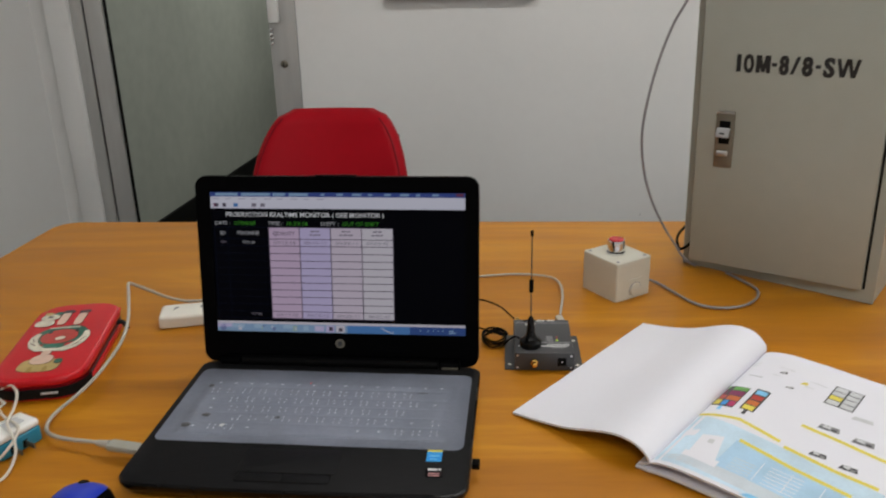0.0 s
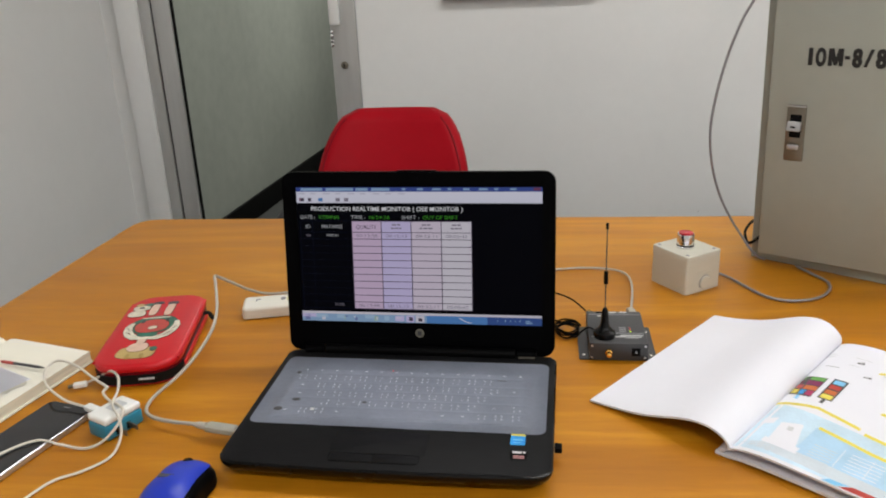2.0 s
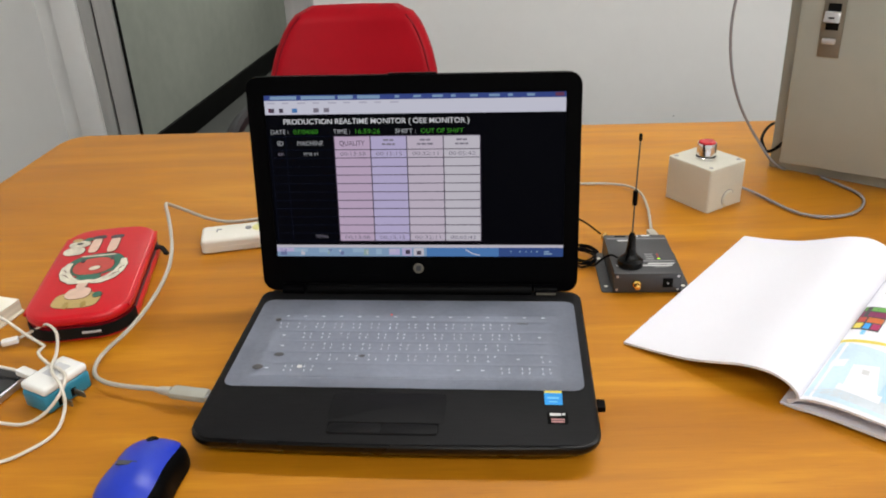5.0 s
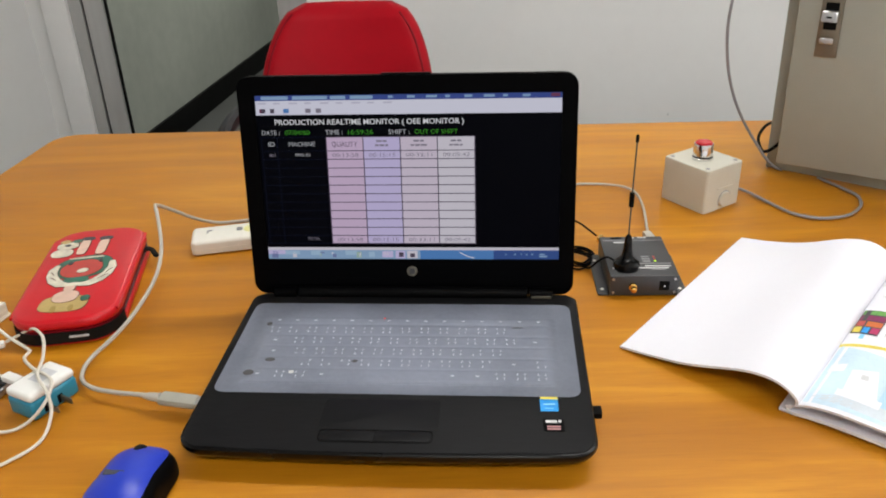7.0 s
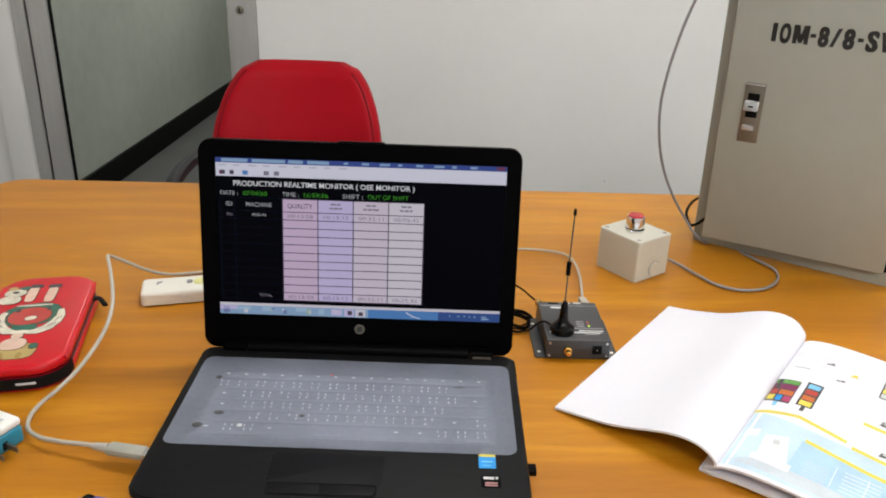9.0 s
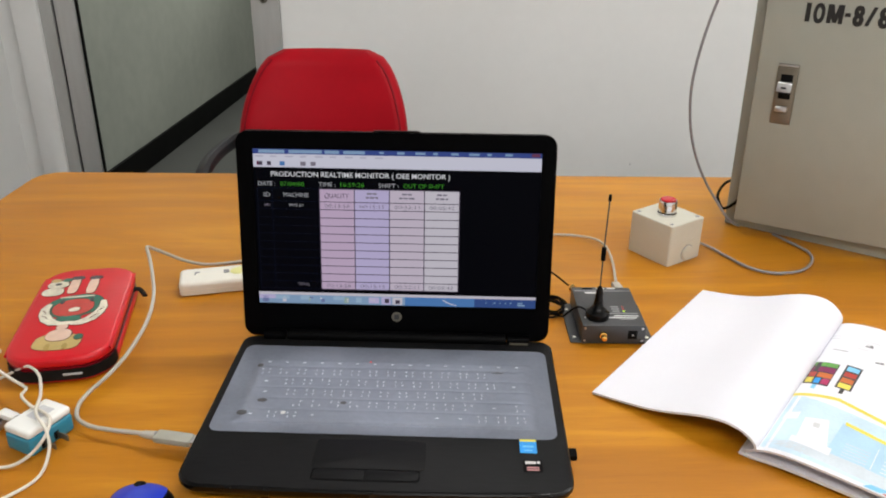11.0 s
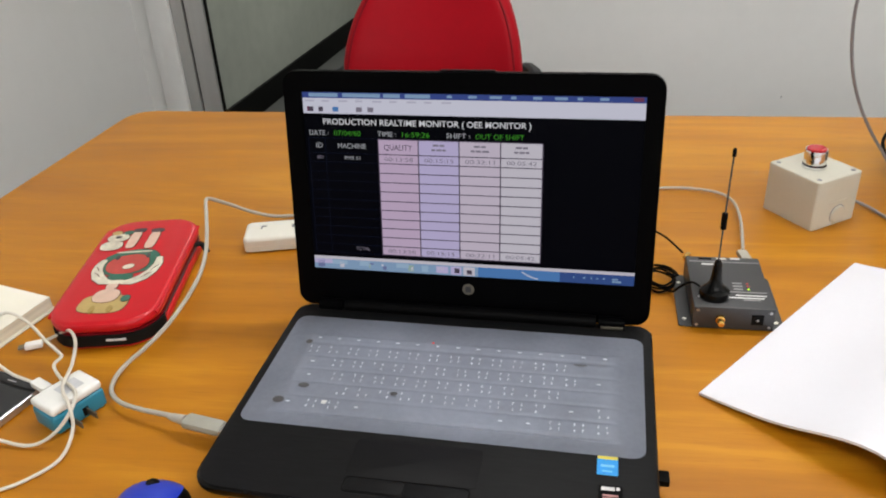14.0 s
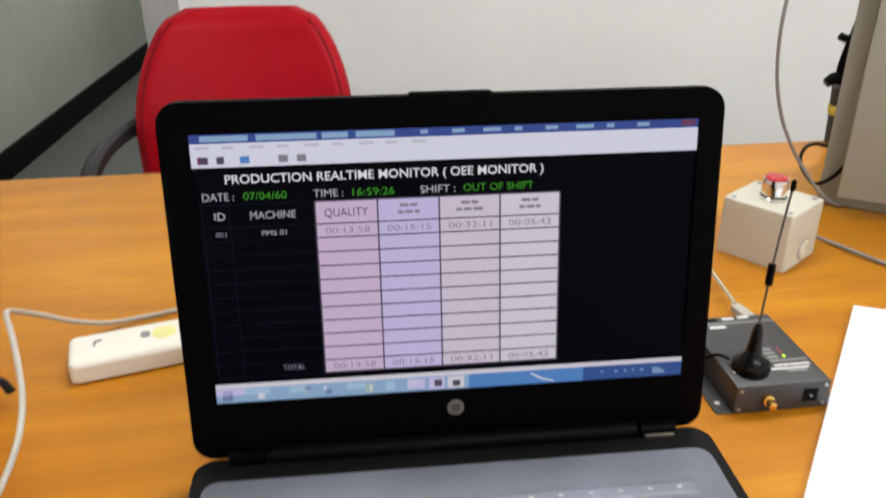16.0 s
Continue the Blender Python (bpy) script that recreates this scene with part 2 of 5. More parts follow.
    scr_pink=glow("screen_pink", (0.69, 0.53, 0.73), 0.51),
    scr_lav=glow("screen_lavender", (0.64, 0.57, 0.87), 0.51),
    scr_pale=glow("screen_pale", (0.73, 0.64, 0.77), 0.51),
    scr_pale2=glow("screen_pale_white", (0.75, 0.71, 0.80), 0.51),
    scr_line=glow("screen_line", (0.10, 0.08, 0.12), 0.5),
    scr_text=glow("screen_text", (0.80, 0.80, 0.84), 0.60),
    scr_label=glow("screen_label", (0.66, 0.67, 0.72), 0.42),
    scr_grey=glow("screen_grey", (0.29, 0.26, 0.33), 0.5),
    scr_menu=glow("screen_menu_grey", (0.62, 0.61, 0.74), 0.5),
    scr_green=glow("screen_green", (0.11, 0.62, 0.05), 0.27),
    scr_red=glow("screen_red", (0.20, 0.06, 0.12), 0.5),
    led_red=glow("red_indicator", (1.0, 0.05, 0.02), 0.9),
    led_green=glow("green_indicator", (0.60, 1.0, 0.05), 1.2),
)


# ---------------------------------------------------------------- building helpers
def mesh_of(bm, name, material, smooth=True):
    me = bpy.data.meshes.new(name)
    bmesh.ops.recalc_face_normals(bm, faces=bm.faces[:])
    bm.to_mesh(me)
    bm.free()
    for m in material if isinstance(material, (list, tuple)) else [material]:
        me.materials.append(m)
    if smooth:
        for p in me.polygons:
            p.use_smooth = len(p.vertices) <= 6
        me.set_sharp_from_angle(angle=radians(38))
    return me


def part(name, bm, material, parent, label="", smooth=True):
    ob = new(name, mesh_of(bm, name, material, smooth))
    ob.parent = parent
    return tagged(ob, label)


def thing(name, m, label, category, group="", kind=""):
    ob = new(name)
    ob.matrix_basis = m
    ob.empty_display_size = 0.02
    return tagged(ob, label, category, group, kind)


def solid(name, bm, material, label, category="", kind="structure", m=None):
    ob = new(name, mesh_of(bm, name, material))
    if m is not None:
        ob.matrix_basis = m
    return tagged(ob, label, category, "", kind)


def box(x0, y0, z0, x1, y1, z1, r=0.0, seg=2, m=None, bm=None):
    b = bmesh.new()
    mat4 = Matrix.LocRotScale(((x0 + x1) / 2, (y0 + y1) / 2, (z0 + z1) / 2), None, (abs(x1 - x0), abs(y1 - y0), abs(z1 - z0)))
    bmesh.ops.create_cube(b, size=1, matrix=mat4)
    if r:
        bmesh.ops.bevel(b, geom=b.edges[:], offset=r, segments=seg, profile=0.5, affect="EDGES")
    if m is not None:
        b.transform(m)
    if bm is None:
        return b
    return join(bm, b)


def join(a, b):
    me = bpy.data.meshes.new("tmp")
    b.to_mesh(me)
    b.free()
    a.from_mesh(me)
    bpy.data.meshes.remove(me)
    return a


def outline(w, d, r, seg=6, cx=0.0, cy=0.0):
    """Rounded rectangle, counter-clockwise; r: one radius, or four from front-right on."""
    rs = r if isinstance(r, (tuple, list)) else (r,) * 4
    pts = []
    for k, (sx, sy) in enumerate(((1, -1), (1, 1), (-1, 1), (-1, -1))):
        rr = rs[k]
        for i in range(seg + 1):
            a = radians(-90 + 90 * k + 90 * i / seg)
            pts.append((cx + sx * (w / 2 - rr) + rr * math.cos(a), cy + sy * (d / 2 - rr) + rr * math.sin(a)))
    return pts


def prism(pts, z0, z1, edge=0.0, seg=2, bottom=True):
    """A plate with this outline, its rims rounded by edge."""
    b = bmesh.new()
    n = len(pts)
    levels = []
    if edge:
        for i in range(seg + 1):
            a = math.pi / 2 * i / seg
            levels.append((z0 + edge * (1 - math.sin(a)) if bottom else z0, edge * (1 - math.cos(a)) if bottom else 0))
        levels = levels[::-1] if bottom else [(z0, 0)]
        for i in range(seg + 1):
            a = math.pi / 2 * i / seg
            levels.append((z1 - edge * (1 - math.sin(a)), edge * (1 - math.cos(a))))
    else:
        levels = [(z0, 0), (z1, 0)]
    rings = []
    for z, inset in levels:
        ring = []
        for i in range(n):
            p0, p, p1 = Vector(pts[i - 1]), Vector(pts[i]), Vector(pts[(i + 1) % n])
            t = (p1 - p0).normalized()
            nrm = Vector((-t.y, t.x))
            q = p + nrm * inset
            ring.append(b.verts.new((q.x, q.y, z)))
        rings.append(ring)
    for a, c in zip(rings, rings[1:]):
        for i in range(n):
            b.faces.new((a[i], a[(i + 1) % n], c[(i + 1) % n], c[i]))
    b.faces.new(rings[0][::-1])
    b.faces.new(rings[-1])
    return b


def lathe(profile, seg=24, m=None):
    """Turned body from (radius, z) pairs."""
    b = bmesh.new()
    rings = []
    for r, z in profile:
        if r < 1e-6:
            rings.append([b.verts.new((0, 0, z))])
        else:
            rings.append([b.verts.new((r * math.cos(2 * math.pi * i / seg), r * math.sin(2 * math.pi * i / seg), z)) for i in range(seg)])
    for a, c in zip(rings, rings[1:]):
        for i in range(seg):
            j = (i + 1) % seg
            if len(a) == 1 and len(c) > 1:
                b.faces.new((a[0], c[i], c[j]))
            elif len(c) == 1 and len(a) > 1:
                b.faces.new((a[i], a[j], c[0]))
            elif len(a) > 1:
                b.faces.new((a[i], a[j], c[j], c[i]))
    for ring in (rings[0], rings[-1]):
        if len(ring) > 1:
            b.faces.new(ring)
    if m is not None:
        b.transform(m)
    return b


def smooth_path(pts, per=8):
    pts = [Vector(p) for p in pts]
    out = []
    ext = [2 * pts[0] - pts[1], *pts, 2 * pts[-1] - pts[-2]]
    for i in range(1, len(ext) - 2):
        p0, p1, p2, p3 = ext[i - 1:i + 3]
        for k in range(per):
            t = k / per
            out.append(0.5 * (2 * p1 + (p2 - p0) * t + (2 * p0 - 5 * p1 + 4 * p2 - p3) * t * t + (3 * p1 - p0 - 3 * p2 + p3) * t ** 3))
    out.append(pts[-1])
    return out


def tube(pts, r, seg=8, per=8, flat=1.0):
    b = bmesh.new()
    line = smooth_path(pts, per)
    rings = []
    up = Vector((0, 0, 1))
    side = None
    for i, p in enumerate(line):
        t = (line[min(i + 1, len(line) - 1)] - line[max(i - 1, 0)]).normalized()
        if side is None:
            side = t.cross(up if abs(t.z) < 0.9 else Vector((1, 0, 0))).normalized()
        side = (side - t * side.dot(t)).normalized()
        nn = side.cross(t)
        rr = r(i / (len(line) - 1)) if callable(r) else r
        rings.append([b.verts.new(p + side * rr * math.cos(2 * math.pi * k / seg) + nn * rr * flat * math.sin(2 * math.pi * k / seg)) for k in range(seg)])
    for a, c in zip(rings, rings[1:]):
        for k in range(seg):
            b.faces.new((a[k], a[(k + 1) % seg], c[(k + 1) % seg], c[k]))
    b.faces.new(rings[0][::-1])
    b.faces.new(rings[-1])
    return b


def lettering(text, height, width=None, depth=0.0002, align="LEFT", bold=0.0):
    """Text as a mesh in the xy plane, capitals of this height, squeezed to this width."""
    cu = bpy.data.curves.new("text", "FONT")
    cu.body, cu.align_x, cu.extrude, cu.offset = text, align, depth, bold
    cu.size = height / 0.70
    cu.resolution_u = 3
    ob = bpy.data.objects.new("text", cu)
    me = bpy.data.meshes.new_from_object(ob)
    b = bmesh.new()
    b.from_mesh(me)
    bpy.data.objects.remove(ob)
    bpy.data.meshes.remove(me)
    bpy.data.curves.remove(cu)
    if width:
        xs = [v.co.x for v in b.verts]
        k = width / (max(xs) - min(xs))
        x0 = min(xs) if align == "LEFT" else 0
        for v in b.verts:
            v.co.x = (v.co.x - x0) * k
    return b


def plate(x0, y0, x1, y1, z=0.0, t=0.0003, bm=None):
    return box(x0, y0, z, x1, y1, z + t, bm=bm)


# ---------------------------------------------------------------- the room
BACK = 2.87
SIDE = -1.165
RIGHT, FRONT = 2.75, -1.75
D0, D1 = -0.911, -0.38

b = box(SIDE - 0.4, FRONT - 0.4, -0.12, RIGHT + 0.4, 7.6, 0.0)
solid("floor", b, M["floor"], "dark grey vinyl floor, lightly scuffed")
b = box(SIDE - 0.4, FRONT - 0.4, CEIL, RIGHT + 0.4, 7.6, CEIL + 0.1)
solid("ceiling", b, M["ceiling"], "plain white ceiling")
b = box(D1 + 0.074, BACK, 0, RIGHT + 0.1, BACK + 0.12, CEIL, 0.002, 1)
b = box(SIDE, BACK, 2.12, D1 + 0.074, BACK + 0.12, CEIL, bm=b)
b = box(SIDE, BACK, 0, -1.029, BACK + 0.12, 2.12, bm=b)
solid("wall_north", b, M["wall"], "plain white painted wall with a doorway")
b = box(SIDE - 0.12, FRONT, 0, SIDE, BACK + 0.12, CEIL)
solid("wall_west", b, M["sidewall"], "white painted side wall beside the table")
b = box(RIGHT, FRONT, 0, RIGHT + 0.12, BACK + 0.12, CEIL)
solid("wall_east", b, M["wall"], "plain white painted wall")
b = box(SIDE - 0.12, FRONT - 0.12, 0, RIGHT + 0.12, FRONT, CEIL)
solid("wall_south", b, M["wall"], "plain white painted wall")

# the corridor behind the doorway
YAW = -6.6
mcor = pose(-1.225, 3.35, 0, 0, 0, YAW)
b = box(-0.1, -0.28, 0.10, 0, 4.2, CEIL)
solid("corridor_wall", b, M["corridor"], "grey-green corridor wall panel, faint sheen, reflections mottled into its colour", m=mcor)
b = box(-0.1, -0.28, 0, 0.012, 4.2, 0.115, 0.004)
solid("baseboard", b, M["skirt"], "black skirting board along the corridor wall", m=mcor)
b = box(-1.6, 7.3, 0, RIGHT, 7.42, CEIL)
solid("corridor_end_wall", b, M["corridor"], "grey-green end wall of the corridor")
b = box(0.9, BACK + 0.12, 0, 1.0, 7.3, CEIL)
solid("corridor_side_wall", b, M["corridor"], "grey-green side wall of the corridor")

# door frame: posts with gaskets, lock on the strike side
door = thing("door_1", pose(-0.006, BACK, 0), "aluminium door frame with a lock, doorway open", "door frame", kind="structure")
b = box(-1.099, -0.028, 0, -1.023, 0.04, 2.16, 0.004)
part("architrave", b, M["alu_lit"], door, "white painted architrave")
b = box(-1.0225, -0.014, 0, -0.983, 0.022, 2.14, 0.003)
part("frame_post", b, M["alu"], door)
b = box(-0.983, -0.004, 0, -0.976, 0.012, 2.14)
part("gasket", b, M["gap"], door, "black rubber gasket")
b = box(-0.976, -0.016, 0, -0.916, 0.022, 2.14, 0.004)
part("frame_post", b, M["alu"], door)
b = box(-0.916, -0.004, 0, -0.911, 0.010, 2.14)
part("gasket", b, M["gap"], door, "black rubber gasket")
b = box(-0.387, -0.012, 0, -0.3005, 0.11, 2.14, 0.004)
part("frame_post", b, M["alu"], door)
b = box(-0.911, -0.01, 2.10, -0.3875, 0.10, 2.14, 0.003)
part("frame_head", b, M["alu"], door)
mrot = pose(-0.347, -0.012, 0.915, 90)
b = lathe([(0.0, 0.008), (0.007, 0.008), (0.011, 0.006), (0.0125, 0.0)], 20, mrot)
part("lock_cylinder", b, M["steel"], door, "round worn metal lock cylinder")
b = box(-0.349, -0.022, 0.909, -0.345, -0.0195, 0.921)
part("keyhole", b, M["gap"], door)
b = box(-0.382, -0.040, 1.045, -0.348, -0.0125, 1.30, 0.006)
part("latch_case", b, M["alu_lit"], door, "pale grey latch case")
for k in range(4):
    b = box(-0.384, -0.030, 0.978 + k * 0.014, -0.372, -0.012, 0.987 + k * 0.014, 0.002)
    part("latch_tooth", b, M["chrome"], door)

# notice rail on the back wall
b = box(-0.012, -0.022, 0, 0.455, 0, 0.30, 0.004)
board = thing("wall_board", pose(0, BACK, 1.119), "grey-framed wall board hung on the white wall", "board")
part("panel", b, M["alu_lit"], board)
b = box(-0.018, -0.028, -0.012, 0.461, 0, 0.0, 0.003)
part("rail", b, M["alu"], board, "dark grey lower rail")

# ceiling lights
for lx, ly, power in LAMPS:
    lamp = thing("ceiling_light", pose(lx, ly, CEIL), "white surface-mounted ceiling light with a lit diffuser", "ceiling light", "ceiling lights")
    part("housing", box(-0.60, -0.15, -0.030, 0.60, 0.15, 0, 0.006), M["alu_lit"], lamp)
    part("diffuser", box(-0.57, -0.13, -0.040, 0.57, 0.13, -0.0305, 0.003), M["diffuser"], lamp)

# ---------------------------------------------------------------- table
T = 0.75
table = thing("conference_table", pose(0.27, 1.17, 0), "orange beech laminate conference table, end skewed to fit the camera's view", "table")
# corners follow the edges as seen by the camera, hence not square
corners = [(-0.945, -0.62), (0.98, -0.62), (0.98, 0.522), (-0.852, 0.574)]


def rounded_poly(cs, r, seg=8):
    pts = []
    n = len(cs)
    for i in range(n):
        a, p, c = Vector(cs[i - 1]), Vector(cs[i]), Vector(cs[(i + 1) % n])
        d0, d1 = (a - p).normalized(), (c - p).normalized()
        for k in range(seg + 1):
            t = k / seg
            s, e2 = p + d0 * r, p + d1 * r
            pts.append(tuple((1 - t) ** 2 * s + 2 * t * (1 - t) * p + t * t * e2))
    return pts


part("tabletop", prism(rounded_poly(corners, 0.05), T - 0.030, T, 0.004, 3), M["wood"], table)
for sx in (-0.62, 0.68):
    part("leg_panel", box(sx - 0.02, -0.40, 0, sx + 0.02, 0.36, T - 0.0302, 0.003), M["wood"], table)
part("modesty_panel", box(-0.5995, -0.02, 0.25, 0.6595, 0.0, T - 0.0302, 0.002), M["wood"], table)

# ---------------------------------------------------------------- chair
chair = thing("office_chair", pose(-0.111, 2.27, 0, 0, 0, -2), "red vinyl office chair with grey plastic armrests", "chair")


def cushion(w, h, t, top_r, low_r, bulge=0.012, nx=22, ny=26):
    """Padded back: rounded outline, domed front, in the xz plane with its front to -y."""
    b = bmesh.new()
    grid = {}
    for side in (0, 1):
        for i in range(nx + 1):
            for j in range(ny + 1):
                u, v = 2 * i / nx - 1, j / ny
                z = h * v
                half = w / 2
                if z > h - top_r:
                    q = (z - (h - top_r)) / top_r
                    half = w / 2 - 0.100 * (1 - math.sqrt(max(0, 1 - q ** 1.8)))
                if z < low_r:
                    q = (low_r - z) / low_r
                    half = min(half, w / 2 - low_r * (1 - math.sqrt(max(0, 1 - q * q))))
                x = half * math.sin(u * math.pi / 2) if abs(u) < 1 else half * u
                edge = min(1.0, (half - abs(x)) / 0.03, (h - z) / 0.03, z / 0.03)
                edge = max(0.0, edge)
                round_off = t * 0.5 * math.sqrt(max(0.0, 1 - (1 - edge) ** 2))
                dome = bulge * (1 - (x / (w / 2)) ** 2) * (1 - (2 * v - 1) ** 2) + 0.030 * math.sin(math.pi * min(1, v * 1.15)) - 0.10 * max(0, v - 0.45) ** 2 / 0.55
                curve = 0.045 * (x / (w / 2)) ** 2
                y = (-round_off if side == 0 else round_off) - dome - curve
                grid[side, i, j] = b.verts.new((x, y, z))
    for side in (0, 1):
        for i in range(nx):
            for j in range(ny):
                q = [grid[side, i, j], grid[side, i + 1, j], grid[side, i + 1, j + 1], grid[side, i, j + 1]]
                b.faces.new(q if side == 0 else q[::-1])
    bmesh.ops.remove_doubles(b, verts=b.verts[:], dist=0.0006)
    return b


b = cushion(0.408, 0.436, 0.075, 0.200, 0.06)
b.transform(Matrix.Translation((0, 0, 0.432)))
back = part("backrest", b, M["leather"], chair, "padded red vinyl backrest")


def piping(sx):
    pts = []
    for k in range(15):
        v = 0.06 + 0.90 * k / 14
        z = 0.436 * v
        half = 0.204
        if z > 0.236:
            half = 0.204 - 0.100 * (1 - math.sqrt(max(0, 1 - ((z - 0.236) / 0.200) ** 1.8)))
        x = half - 0.017
        y = -0.0305 - 0.012 * (1 - (x / 0.200) ** 2) * (1 - (2 * v - 1) ** 2) - 0.045 * (x / 0.200) ** 2 - 0.030 * math.sin(math.pi * min(1, v * 1.15)) + 0.10 * max(0, v - 0.45) ** 2 / 0.55
        pts.append((sx * x, y - 0.0008, 0.432 + z))
    return pts


for sx in (-1, 1):
    part("piping", tube(piping(sx), 0.0026, 6, 4), M["leather_dark"], back, "stitched dark red piping")
part("back_shell", box(-0.17, 0.040, 0.47, 0.17, 0.055, 0.80, 0.006), M["grey_plastic"], chair)
part("back_bracket", box(-0.035, 0.055, 0.36, 0.035, 0.075, 0.60, 0.005), M["grey_plastic"], chair)
part("seat", prism(outline(0.47, 0.44, 0.09, 8, 0, -0.24), 0.40, 0.475, 0.025, 4), M["leather"], chair, "red vinyl seat cushion")
part("seat_pan", prism(outline(0.40, 0.38, 0.06, 6, 0, -0.22), 0.375, 0.3995, 0.004), M["grey_plastic"], chair)
for sx in (-1, 1):
    arm = [(sx * 0.165, 0.052, 0.590), (sx * 0.200, 0.045, 0.640), (sx * 0.224, -0.010, 0.654), (sx * 0.242, -0.100, 0.655), (sx * 0.250, -0.200, 0.650), (sx * 0.250, -0.265, 0.625), (sx * 0.236, -0.285, 0.555), (sx * 0.212, -0.262, 0.462), (sx * 0.19, -0.25, 0.400)]
    part("armrest", tube(arm, 0.0165, 10, 8, 1.3), M["arm"], chair, "dark grey plastic loop armrest")
part("gas_column", lathe([(0.028, 0.10), (0.028, 0.25), (0.022, 0.25), (0.022, 0.3745)], 16, pose(0, -0.2, 0)), M["black"], chair)
for k in range(5):
    a = radians(72 * k + 20)
    p0, p1 = Vector((0.02 * math.cos(a), -0.2 + 0.02 * math.sin(a), 0.095)), Vector((0.28 * math.cos(a), -0.2 + 0.28 * math.sin(a), 0.07))
    leg = part("leg", tube([p0, (p0 + p1) / 2 + Vector((0, 0, 0.008)), p1], lambda t: 0.024 - 0.008 * t, 8, 5), M["black"], chair)
    part("castor", lathe([(0.0, -0.012), (0.026, -0.012), (0.03, -0.006), (0.03, 0.006), (0.026, 0.012), (0.0, 0.012)], 16, pose(p1.x, p1.y, 0.030, 90, 0, math.degrees(a))), M["black"], leg)

# ---------------------------------------------------------------- laptop
LY = -3.6
LAP = pose(0.0732, 0.8710, T, 0, 0, LY)
lap = thing("laptop", LAP, "open black laptop with a monitoring screen and filmed keyboard", "laptop")


def deck_outline(inset=0.0, front=0.0, r=0.020):
    """Plan of the base: bowed front edge, rounded corners; front: how far the front edge is set back."""
    w, y0, y1 = 0.3455 - 2 * inset, -0.0265 + inset + front, 0.2240 - inset
    pts = [p for p in outline(w, y1 - y0, (r, 0.014, 0.014, r), 6, 0.001, (y0 + y1) / 2)]
    n = 15
    edge = [(0.001 - (w / 2 - r) + (w - 2 * r) * k / n, y0) for k in range(1, n)]
    pts = pts + edge
    return [(x, y - 0.0045 * max(0.0, 1 - ((x - 0.001) / (w / 2)) ** 2) * max(0.0, min(1.0, (y0 + 0.03 - y) / 0.03))) for x, y in pts]


def wedge(levels):
    """Rings of one plan at several heights, (z, inset, front set-back), closed top and bottom."""
    b = bmesh.new()
    rings = [[b.verts.new((x, y, z)) for x, y in deck_outline(i, f)] for z, i, f in levels]
    n = len(rings[0])
    for a, c in zip(rings, rings[1:]):
        for k in range(n):
            b.faces.new((a[k], a[(k + 1) % n], c[(k + 1) % n], c[k]))
    b.faces.new(rings[0][::-1])
    b.faces.new(rings[-1])
    return b


part("base", wedge([(0.0036, 0.012, 0.010), (0.0070, 0.0060, 0.0060), (0.0120, 0.0026, 0.0026), (0.0170, 0.0008, 0.0006), (0.0200, 0.0, 0.0), (0.0232, 0.0002, 0.0), (0.0244, 0.0012, 0.0004)]), M["edge_gloss"], lap)
part("palm_rest", wedge([(0.0235, 0.0020, 0.0008), (0.0248, 0.0020, 0.0008), (0.0252, 0.0026, 0.0008)]), M["deck"], lap, "dark brushed palm rest")
for fx in (-0.14, 0.14):
    for fy in (0.004, 0.21):
        part("rubber_foot", lathe([(0.0, 0.0), (0.008, 0.0), (0.009, 0.0036)], 12, pose(fx, fy, 0)), M["rubber"], lap)
DZ = 0.0252
# touchpad with its two buttons
part("touchpad", prism(outline(0.100, 0.040, 0.004, 4, -0.0065, 0.0190), DZ - 0.0004, DZ + 0.0002, 0.0001), M["deck"], lap)
part("touchpad_rim", prism(outline(0.1008, 0.0408, 0.0045, 4, -0.0065, 0.0190), DZ - 0.0006, DZ + 0.00008), M["rubber"], lap)
for x0, x1 in ((-0.0535, -0.0090), (-0.0080, 0.0385)):
    part("touchpad_button", prism(outline(x1 - x0, 0.0130, 0.0035, 4, (x0 + x1) / 2, -0.0090), DZ, DZ + 0.0007, 0.0004), M["button_black"], lap)
rim = outline(0.0945, 0.0150, 0.0045, 5, -0.0075, -0.0090)
part("button_rim", tube([(x, y, DZ + 0.0002) for x, y in rim + rim[:1]], 0.0005, 5, 1), M["gap"], lap)
# stickers
st = part("sticker", prism(outline(0.0155, 0.0175, 0.001, 3, 0.1365, 0.0358), DZ, DZ + 0.0003), M["blue_label"], lap, "small blue sticker")
part("sticker_band", plate(0.1290, 0.0430, 0.1440, 0.0470, DZ + 0.0003), M["yellow"], st, "pale yellow band")
part("sticker_mark", plate(0.1315, 0.0350, 0.1415, 0.0372, DZ + 0.0003), M["sky_mid"], st)
part("sticker_mark", plate(0.1325, 0.0300, 0.1400, 0.0312, DZ + 0.0003), M["sky_mid"], st)
st = part("sticker", prism(outline(0.0172, 0.0155, 0.0015, 3, 0.1390, 0.0090), DZ, DZ + 0.0003), M["black"], lap, "small black sticker with white and red marks")
part("sticker_mark", plate(0.1325, 0.0118, 0.1420, 0.0150, DZ + 0.0003), M["print_white"], st)
part("sticker_mark", plate(0.1430, 0.0125, 0.1455, 0.0152, DZ + 0.0003), M["print_white"], st)
for y in (0.0030, 0.0060):
    part("sticker_band", plate(0.1335, y, 0.1445, y + 0.0018, DZ + 0.0003), M["dusty_pink"], st)
# keys
part("keyboard_well", prism(outline(0.284, 0.114, 0.003, 3, 0.001, 0.1125), DZ, DZ + 0.0005), M["well"], lap)
PITCH = 0.0187
rows = [
